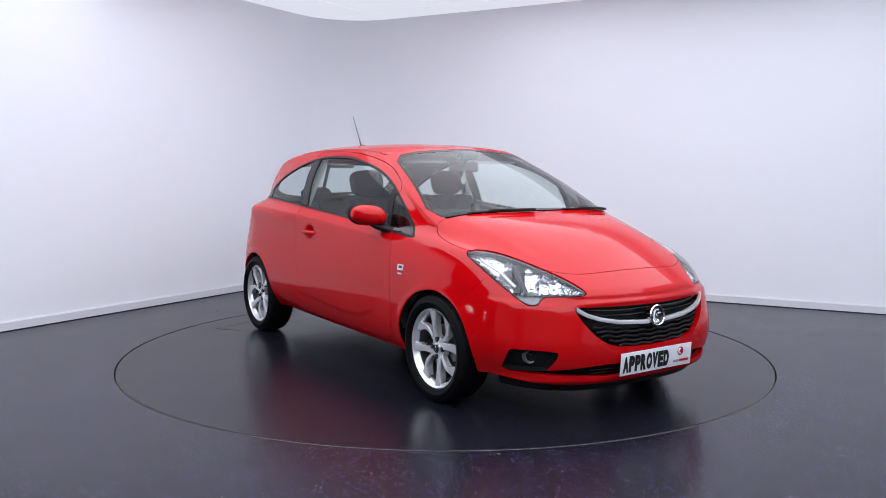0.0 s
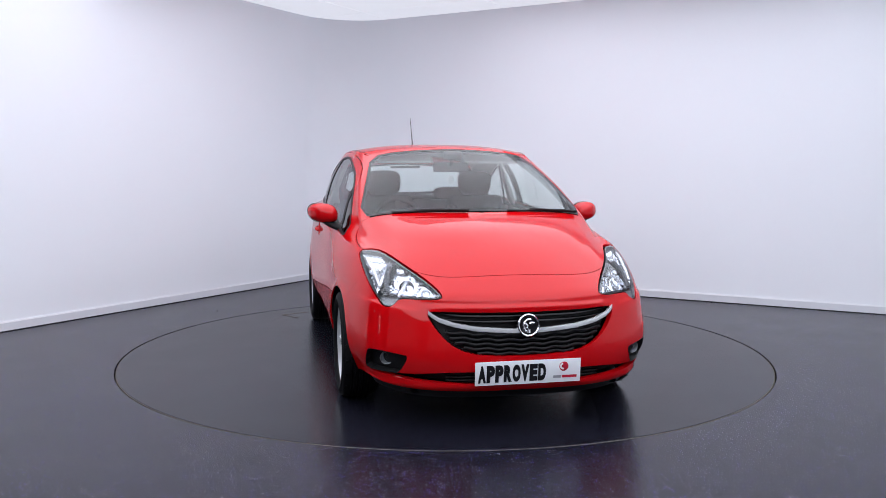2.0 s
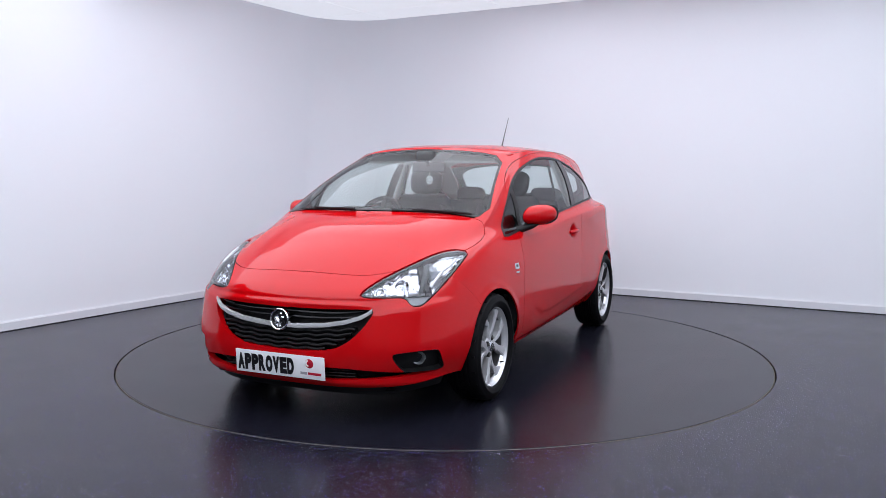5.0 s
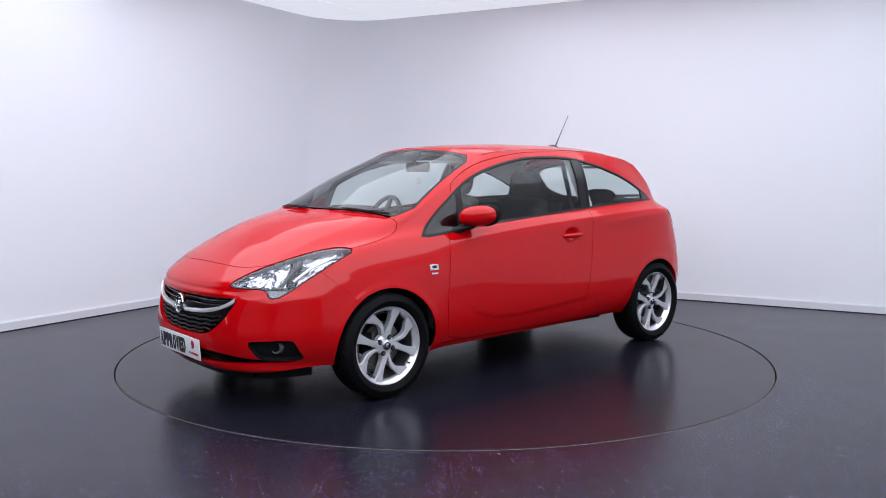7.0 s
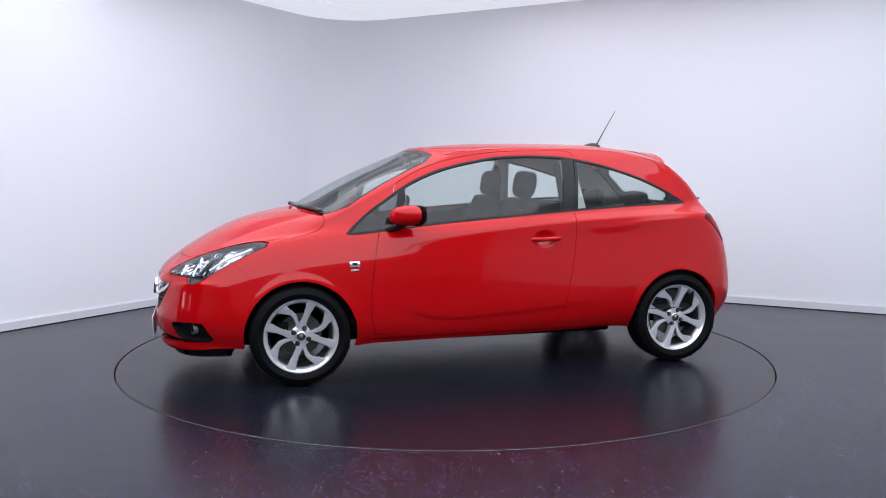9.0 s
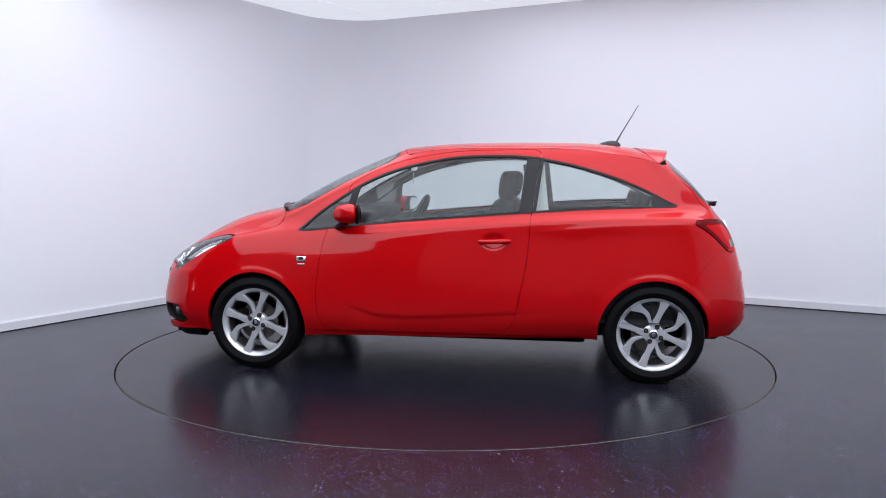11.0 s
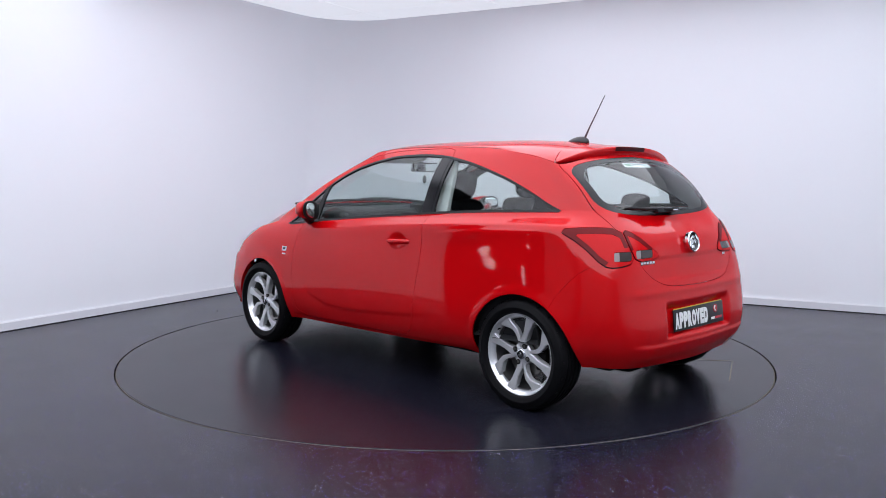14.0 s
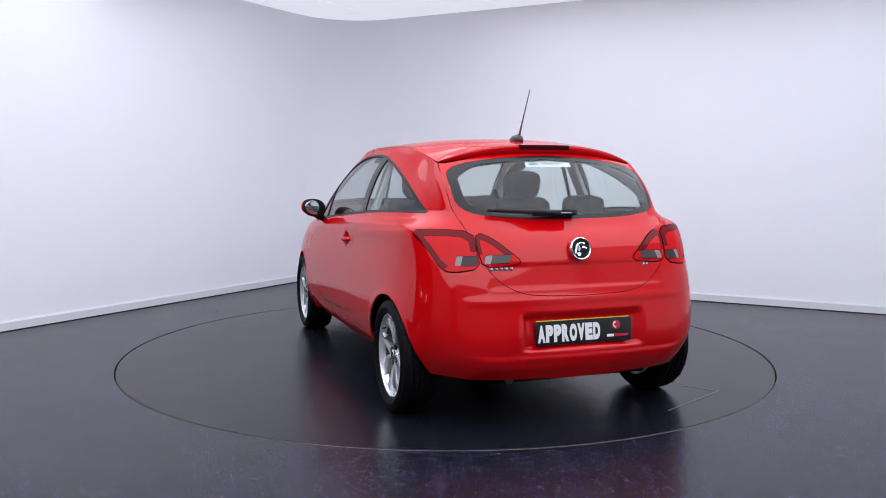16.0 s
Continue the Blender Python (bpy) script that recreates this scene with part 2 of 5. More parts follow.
def offset_path(pts, d):
    out = []
    n = len(pts)
    for i in range(n):
        a, b, c = pts[i - 1], pts[i], pts[(i + 1) % n]
        n1 = (b - a).normalized()
        n2 = (c - b).normalized()
        m1, m2 = Vector((-n1.y, n1.x)), Vector((-n2.y, n2.x))
        m = (m1 + m2).normalized()
        out.append(b + m * (d / max(0.3, m.dot(m1))))
    return out


def room():
    pts = wall_path()
    outer = offset_path(pts, 0.12)

    def band(i0, i1, inner, out, z0, z1, name, material, label, kind="structure"):
        bm = bmesh.new()
        idx = list(range(i0, i1 + 1))
        ring = []
        n = len(pts)
        for k in idx:
            p, o = inner[k % n], out[k % n]
            ring.append([bm.verts.new((p.x, p.y, z0)), bm.verts.new((p.x, p.y, z1)), bm.verts.new((o.x, o.y, z1)), bm.verts.new((o.x, o.y, z0))])
        for a, b in zip(ring, ring[1:]):
            for k in range(4):
                bm.faces.new((a[k], a[(k + 1) % 4], b[(k + 1) % 4], b[k]))
        bm.faces.new(ring[0])
        bm.faces.new(ring[-1][::-1])
        ob = part(name, bm, material)
        return tagged(ob, label, "wall" if "wall" in name else "skirting board", kind=kind)

    n = len(pts)
    k = n - 6
    band(0, k, pts, outer, 0.0, CEILING, "wall_north", WALL, "smooth white studio wall with a rounded corner")
    band(k, k + 1, pts, outer, 0.0, CEILING, "wall_east", WALL, "plain white studio wall")
    # never in view: its grey keeps the reflections in the doors dark
    band(k + 1, k + 2, pts, outer, 0.0, CEILING, "wall_south", UNSEEN_WALL, "unseen wall behind the camera, greyed to dim reflections in the paint")
    band(k + 2, k + 3, pts, outer, 0.0, CEILING, "wall_1", HALL, "dark grey hall wall")
    band(k + 3, k + 4, pts, outer, 0.0, CEILING, "wall_2", HALL, "dark grey hall wall")
    band(k + 4, k + 5, pts, outer, 0.0, CEILING, "wall_3", HALL, "dark grey hall wall with windows")
    band(k + 5, k + 6, pts, outer, 0.0, CEILING, "wall_4", HALL, "dark grey hall wall")
    # unseen grey partition between stage and hall, added to shape the paint's reflections
    run = Vector((0.7, -4.9, 0))
    bm = box_bm((run.length, 0.12, CEILING - 0.004), (-4.95, -6.7, (CEILING - 0.004) / 2), rot=Matrix.Rotation(math.atan2(run.y, run.x), 3, "Z"))
    tagged(part("added_wall_west", bm, UNSEEN_WALL), "unseen grey partition, added to shape reflections in the paint", "wall", kind="structure")
    inner = offset_path(pts, -0.014)
    lip = offset_path(pts, -0.009)
    band(0, k, inner, offset_path(pts, -0.001), 0.0, 0.068, "baseboard", SKIRT, "low white skirting board along the studio wall")
    band(0, k, lip, offset_path(pts, -0.001), 0.0685, 0.080, "trim", SKIRT_CAP, "narrow cap strip of the white skirting board")

    # contact shadow between skirting and floor, laid in as a thin dark strip
    shade_line = offset_path(pts, -0.020)
    band(0, k, shade_line, offset_path(pts, -0.0145), 0.0005, 0.007, "trim", CONTACT_SHADE, "thin dark strip standing in for the contact shadow along the skirting")

    # floor round the turntable pit
    bm = bmesh.new()
    seg = 160
    hole = [bm.verts.new((2.2358 * math.cos(2 * math.pi * i / seg), 2.2358 * math.sin(2 * math.pi * i / seg), 0)) for i in range(seg)]
    rim = []
    for i in range(seg):
        a = 2 * math.pi * i / seg
        d = Vector((math.cos(a), math.sin(a)))
        s = min((12.0 / abs(d.x)) if abs(d.x) > 1e-6 else 99, (12.0 / abs(d.y)) if abs(d.y) > 1e-6 else 99)
        rim.append(bm.verts.new((d.x * s, d.y * s, 0)))
    down = [bm.verts.new((v.co.x, v.co.y, -0.05)) for v in hole]
    for i in range(seg):
        j = (i + 1) % seg
        bm.faces.new((hole[i], hole[j], rim[j], rim[i]))
        bm.faces.new((hole[i], hole[j], down[j], down[i]))
    ob = part("floor", bm, VINYL)
    tagged(ob, "dark blue-grey speckled vinyl studio floor", "floor", kind="structure")
    bm = lathe_bm([(0.01, 0), (2.4, 0)], 96)
    bmesh.ops.rotate(bm, cent=(0, 0, 0), matrix=Matrix.Rotation(radians(90), 3, "X"), verts=bm.verts)
    bmesh.ops.translate(bm, vec=(0, 0, -0.052), verts=bm.verts)
    tagged(part("floor_pit", bm, PIT), "dark bottom of the turntable pit", "floor", kind="structure")
    # white ceiling in bays with fine seams; its glow is added, dimmer in the outer bays
    turn = Matrix.Rotation(radians(-30.6), 4, "Z")
    size, gap = 1.5, 0.009
    lit, half, dim = bmesh.new(), bmesh.new(), bmesh.new()
    for i in range(-7, 8):
        for j in range(-8, 8):
            c = turn @ Vector((i * size - 0.347, j * size + 0.35, CEILING + 0.012))
            beyond = (c.x + 1.284) * 0.861 - (c.y - 4.285) * 0.509
            if abs(c.x) > 9.5 or abs(c.y) > 9.5 or (beyond < 0.3 and c.y < 0.5):
                continue
            ring = lit if abs(c.x) < 3.8 and c.y < 0.3 else half if -5.2 < c.x < 3.8 and c.y < 2.0 else dim
            box_bm((size - gap, size - gap, 0.02), c, rot=turn.to_3x3(), bm=ring)
    tagged(part("ceiling", lit, GLOW), "white ceiling with fine seams, given an even glow to light the room", "ceiling", kind="structure")
    tagged(part("ceiling_middle", half, GLOW_MIDDLE), "second ring of white ceiling bays, given an added glow", "ceiling", kind="structure")
    tagged(part("ceiling_edge", dim, GLOW_EDGE), "outer white ceiling bays, given a dimmer added glow", "ceiling", kind="structure")


def hall_window(number, y, width):
    """A window with slatted blinds in the hall wall, bright with daylight."""
    x, z0, z1 = -10.5, 1.05, 1.45
    root = part("window_%d" % number, box_bm((0.03, width, z1 - z0), (x + 0.02, y, (z0 + z1) / 2)), DAYLIGHT)
    tagged(root, "bright hall window behind slatted blinds", "window", kind="structure")
    for s in (-1, 1):
        part("window_frame", box_bm((0.08, 0.07, z1 - z0 + 0.14), (x + 0.05, y + s * (width / 2 + 0.035), (z0 + z1) / 2)), HALL, root)
        part("window_frame", box_bm((0.08, width, 0.07), (x + 0.05, y, (z0 + z1) / 2 + s * ((z1 - z0) / 2 + 0.035))), HALL, root)
    slat = None
    for k in range(5):
        z = z0 + (z1 - z0) * (k + 0.5) / 5
        if slat is None:
            slat = part("blind_slat", box_bm((0.01, width, 0.045), (x + 0.08, y, 0)), ALU_FRAME, root)
            slat.location.z = z
        else:
            more = slat.copy()
            scene.collection.objects.link(more)
            more.location.z = z


room()
bm = box_bm((24.4, 24.4, 0.05), (0, 0, CEILING + 0.06))
tagged(part("ceiling_slab", bm, HALL), "dark ceiling over studio and hall", "ceiling", kind="structure")
hall_window(1, -2.3, 0.55)
hall_window(2, -4.2, 0.25)

# the turning stage
stage = new("turntable")
tagged(stage, "round flush turntable covered in plain dark vinyl", "turntable")
bm = lathe_bm([(0.0, 0.0), (2.2195, 0.0), (2.2235, -0.003), (2.2235, -0.035), (0.0, -0.035)], 200)
bmesh.ops.rotate(bm, cent=(0, 0, 0), matrix=Matrix.Rotation(radians(90), 3, "X"), verts=bm.verts)
part("deck", bm, DECK, stage)
bm = lathe_bm([(2.2236, -0.002), (2.2262, -0.002), (2.2262, -0.03), (2.2236, -0.03)], 200)
bmesh.ops.rotate(bm, cent=(0, 0, 0), matrix=Matrix.Rotation(radians(90), 3, "X"), verts=bm.verts)
part("edging", bm, TRIM_METAL, stage, "thin dull brass edging")
# faint hatch joint in the deck, an L of two thin lines
for (x0, y0), (x1, y1) in (((-1.455, -0.98), (-1.645, -1.115)), ((-1.645, -1.115), (-1.885, -0.60))):
    d = Vector((x1 - x0, y1 - y0, 0))
    rot = Matrix.Rotation(math.atan2(d.y, d.x), 3, "Z")
    part("hatch_joint", box_bm((d.length, 0.006, 0.002), ((x0 + x1) / 2, (y0 + y1) / 2, 0.0012), rot=rot), TRIM_METAL, stage, "thin scuffed joint line of a hatch")

bm = bmesh.new()
bmesh.ops.create_icosphere(bm, subdivisions=2, radius=0.007)
for v in bm.verts:
    v.co *= 0.7 + 0.6 * noise.noise(v.co * 90)
    v.co.z = max(v.co.z, -0.004) + 0.004
ob = part("crumb", bm, SPECK)
ob.location = (-2.08, 1.556, 0)
tagged(ob, "tiny black crumb lying on the dark floor", "debris")


# ---------- the car: x forward, y to its left, z up, middle between the axles ----------
OFFSET = Vector((-0.135, -0.022, 0.0))  # from the turntable's axis to the middle of the wheelbase

# lofting lines from the middle of the nose round the left side to the middle of the tail, one for each level
LEVELS = [
    # lower lip
    [(2.06, 0, .20), (2.05, .25, .20), (2.00, .47, .205), (1.90, .62, .215), (1.75, .725, .235), (1.40, .79, .22), (1.05, .795, .22), (.72, .795, .225),
     (.2, .79, .23), (-.4, .785, .24), (-.9, .775, .25), (-1.25, .765, .26), (-1.55, .735, .275), (-1.72, .60, .265), (-1.79, .32, .255), (-1.81, 0, .25)],
    # bumper bulge and sill
    [(2.095, 0, .30), (2.085, .25, .30), (2.04, .47, .31), (1.945, .63, .32), (1.78, .76, .33), (1.40, .83, .33), (1.05, .845, .33), (.72, .845, .32),
     (.2, .84, .32), (-.4, .84, .33), (-.9, .838, .34), (-1.25, .828, .35), (-1.57, .785, .36), (-1.77, .63, .36), (-1.845, .33, .37), (-1.86, 0, .37)],
    # middle
    [(2.10, 0, .48), (2.085, .25, .48), (2.035, .47, .49), (1.93, .64, .50), (1.77, .765, .51), (1.40, .84, .55), (1.05, .86, .56), (.72, .865, .56),
     (.2, .865, .56), (-.4, .865, .57), (-.9, .865, .58), (-1.25, .855, .59), (-1.59, .80, .58), (-1.77, .65, .58), (-1.84, .34, .58), (-1.855, 0, .58)],
    # upper grille edge, tail lamp
    [(2.07, 0, .63), (2.05, .25, .635), (1.995, .45, .64), (1.89, .615, .645), (1.74, .725, .68), (1.42, .80, .74), (1.05, .835, .76), (.72, .848, .77),
     (.2, .85, .79), (-.4, .848, .81), (-.9, .845, .83), (-1.25, .832, .84), (-1.56, .775, .83), (-1.72, .64, .81), (-1.785, .36, .79), (-1.80, 0, .78)],
    # bonnet edge and shoulder
    [(1.94, 0, .755), (1.925, .22, .755), (1.88, .42, .75), (1.79, .565, .765), (1.66, .665, .795), (1.42, .745, .845), (1.05, .785, .88), (.72, .803, .90),
     (.2, .82, .925), (-.4, .828, .955), (-.9, .825, .975), (-1.25, .80, .985), (-1.50, .755, .98), (-1.65, .615, .96), (-1.73, .35, .93), (-1.75, 0, .925)],
    # bonnet crown and waist
    [(1.60, 0, .945), (1.58, .25, .94), (1.53, .45, .925), (1.46, .57, .905), (1.38, .65, .89), (1.25, .71, .90), (1.03, .748, .925), (.72, .773, .935),
     (.2, .79, .965), (-.4, .80, .995), (-.9, .785, 1.02), (-1.25, .745, 1.03), (-1.45, .69, 1.035), (-1.60, .585, 1.03), (-1.67, .33, 1.0), (-1.69, 0, .99)],
    # foot of the glass
    [(1.22, 0, 1.03), (1.21, .25, 1.03), (1.17, .45, 1.025), (1.12, .59, 1.018), (1.06, .68, 1.008), (1.02, .71, .985), (.93, .735, .96), (.72, .757, .955),
     (.2, .778, .99), (-.4, .785, 1.03), (-.9, .76, 1.055), (-1.25, .71, 1.07), (-1.43, .65, 1.075), (-1.575, .565, 1.07), (-1.64, .32, 1.04), (-1.66, 0, 1.03)],
    # half height of the glass
    [(.805, 0, 1.254), (.80, .24, 1.250), (.77, .43, 1.237), (.73, .545, 1.225), (.685, .63, 1.205), (.63, .665, 1.19), (.53, .69, 1.185), (.37, .703, 1.20),
     (.05, .712, 1.215), (-.43, .718, 1.24), (-.87, .695, 1.245), (-1.17, .662, 1.23), (-1.33, .63, 1.215), (-1.455, .585, 1.20), (-1.51, .33, 1.215), (-1.53, 0, 1.22)],
    # roof edge
    [(.37, 0, 1.438), (.365, .20, 1.433), (.35, .36, 1.421), (.33, .47, 1.403), (.30, .545, 1.382), (.23, .575, 1.395), (.14, .592, 1.405), (.01, .60, 1.415),
     (-.15, .603, 1.42), (-.46, .605, 1.42), (-.83, .60, 1.407), (-1.06, .597, 1.38), (-1.21, .592, 1.35), (-1.31, .578, 1.318), (-1.345, .33, 1.36), (-1.36, 0, 1.38)],
]


def natural(t, y, q):
    """Natural cubic spline through y at t, taken at q."""
    t, y, q = np.asarray(t, float), np.asarray(y, float), np.asarray(q, float)
    n = len(t)
    h = np.diff(t)
    A = np.zeros((n, n))
    r = np.zeros(y.shape)
    A[0, 0] = A[-1, -1] = 1
    for i in range(1, n - 1):
        A[i, i - 1], A[i, i], A[i, i + 1] = h[i - 1], 2 * (h[i - 1] + h[i]), h[i]
        r[i] = 6 * ((y[i + 1] - y[i]) / h[i] - (y[i] - y[i - 1]) / h[i - 1])
    M = np.linalg.solve(A, r.reshape(n, -1)).reshape(y.shape)
    k = np.clip(np.searchsorted(t, q) - 1, 0, n - 2)
    ex = (...,) + (None,) * (y.ndim - 1)
    a, b, hh = (t[k + 1] - q)[ex], (q - t[k])[ex], h[k][ex]
    return (M[k] * a ** 3 + M[k + 1] * b ** 3) / (6 * hh) + (y[k] / hh - M[k] * hh / 6) * a + (y[k + 1] / hh - M[k + 1] * hh / 6) * b


def knots(net):
    d = np.linalg.norm(np.diff(net, axis=0), axis=-1).mean(axis=1)
    return np.concatenate([[0], np.cumsum(d)])


def step(a, b, x):
    s = np.clip((x - a) / (b - a), 0, 1)
    return s * s * (3 - 2 * s)


def grid_normals(P):
    du, dv = np.gradient(P, axis=1), np.gradient(P, axis=0)
    n = np.cross(du, dv)
    return n / np.maximum(np.linalg.norm(n, axis=-1, keepdims=True), 1e-9)


class Skin:
    """Triangles with smooth normals, that can be cut along level lines."""

    def __init__(self, V, N, F):
        self.V, self.N, self.F = V, N, F

    def clip(self, phi):
        """The piece where phi < 0."""
        F, V, N = self.F, self.V, self.N
        if len(F) == 0:
            return self
        s = phi < 0
        c = s[F].sum(1)
        whole = F[c == 3]
        nv = len(V)
        tris, edges = [whole], []
        extra = []
        for want in (1, 2):
            T = F[c == want]
            if not len(T):
                continue
            ins = s[T]
            odd = np.argmax(ins if want == 1 else ~ins, axis=1)
            r = np.arange(len(T))
            a, b, d = T[r, odd], T[r, (odd + 1) % 3], T[r, (odd + 2) % 3]
            extra.append((want, a, b, d))
        if not extra:
            return Skin(V, N, whole).tidy()
        keys = []
        for want, a, b, d in extra:
            keys += [np.stack([np.minimum(a, b), np.maximum(a, b)], 1), np.stack([np.minimum(a, d), np.maximum(a, d)], 1)]
        allk = np.concatenate(keys)
        uniq, inv = np.unique(allk, axis=0, return_inverse=True)
        inv = inv.ravel()
        p0, p1 = phi[uniq[:, 0]], phi[uniq[:, 1]]
        w = np.clip(p0 / (p0 - p1), 0.02, 0.98)[:, None]
        V2 = np.concatenate([V, V[uniq[:, 0]] * (1 - w) + V[uniq[:, 1]] * w])
        N2 = np.concatenate([N, N[uniq[:, 0]] * (1 - w) + N[uniq[:, 1]] * w])
        o = 0
        for want, a, b, d in extra:
            n = len(a)
            ab = nv + inv[o:o + n]
            ad = nv + inv[o + n:o + 2 * n]
            o += 2 * n
            if want == 1:
                tris.append(np.stack([a, ab, ad], 1))
            else:
                tris += [np.stack([ab, b, d], 1), np.stack([ab, d, ad], 1)]
        return Skin(V2, N2, np.concatenate(tris)).tidy()

    def tidy(self):
        used, inv = np.unique(self.F, return_inverse=True)
        return Skin(self.V[used], self.N[used], inv.reshape(-1, 3)) if len(self.F) else Skin(self.V[:0], self.N[:0], self.F)

    def split(self, fn, gap=0.0):
        """Inside and outside of a level function, with a joint of twice the gap between them."""
        phi = fn(self.V)
        return self.clip(phi + gap), self.clip(gap - phi)

    def moved(self, d):
        return Skin(self.V + self.N * d, self.N, self.F)

    def half(self, side):
        return self.clip(-side * self.V[:, 1])

    def made(self, name, material, parent, label="", flange=0.014):
        """A mesh object with its edges turned inwards, so that it has depth."""
        V, N, F = self.V, self.N, self.F
        N = N / np.maximum(np.linalg.norm(N, axis=1, keepdims=True), 1e-9)
        faces = [F]
        verts, norms = [V], [N]
        if flange and len(F):
            e = np.concatenate([F[:, [0, 1]], F[:, [1, 2]], F[:, [2, 0]]])
            k = np.sort(e, axis=1)
            _, first, count = np.unique(k, axis=0, return_index=True, return_counts=True)
            b = e[first[count == 1]]
            p, q = V[b[:, 0]], V[b[:, 1]]
            p2, q2 = p - N[b[:, 0]] * flange, q - N[b[:, 1]] * flange
            fn = np.cross(p2 - p, q - p)
            fn /= np.maximum(np.linalg.norm(fn, axis=1, keepdims=True), 1e-12)
            m, base = len(b), len(V)
            i = base + np.arange(m)
            verts += [p, q, q2, p2]
            norms += [fn] * 4
            faces += [np.stack([i, i + 3 * m, i + 2 * m], 1), np.stack([i, i + 2 * m, i + m], 1)]
        return mesh_object(name, np.concatenate(verts), np.concatenate(faces), material, parent, label, normals=np.concatenate(norms))


def chaikin(poly, rounds=2):
    p = np.asarray(poly, float)
    for _ in range(rounds):
        q = np.roll(p, -1, axis=0)
        p = np.stack([0.75 * p + 0.25 * q, 0.25 * p + 0.75 * q], 1).reshape(-1, 2)
    return p


def inside(poly, view, limit=None, rounds=2):
    """A level function that is negative inside a rounded outline in one view."""
    pts = chaikin(poly, rounds)
    a, b = pts, np.roll(pts, -1, axis=0)

    def fn(V):
        q = view(V)
        out = np.full(len(V), 0.2)
        lo, hi = pts.min(0) - 0.15, pts.max(0) + 0.15
        near = np.all((q > lo) & (q < hi), axis=1)
        x = q[near]
        best = np.full(len(x), 1e9)
        odd = np.zeros(len(x), bool)
        for s, e in zip(a, b):
            d = e - s
            t = np.clip(((x - s) @ d) / max(d @ d, 1e-12), 0, 1)
            best = np.minimum(best, ((x - s - t[:, None] * d) ** 2).sum(1))
            hit = (s[1] > x[:, 1]) != (e[1] > x[:, 1])
            if e[1] != s[1]:
                odd ^= hit & (x[:, 0] < (e[0] - s[0]) * (x[:, 1] - s[1]) / (e[1] - s[1]) + s[0])
        out[near] = np.sqrt(best) * np.where(odd, -1, 1)
        return np.maximum(out, limit(V)) if limit else out
    return fn


def side_view(V):
    return V[:, [0, 2]]


def end_view(V):
    return np.stack([abs(V[:, 1]), V[:, 2]], 1)


def top_view(V):
    return np.stack([V[:, 0], abs(V[:, 1])], 1)


def nose_corner(V):
    return np.stack([abs(V[:, 1]) - V[:, 0], V[:, 2]], 1)


def tail_corner(V):
    return np.stack([abs(V[:, 1]) + V[:, 0], V[:, 2]], 1)


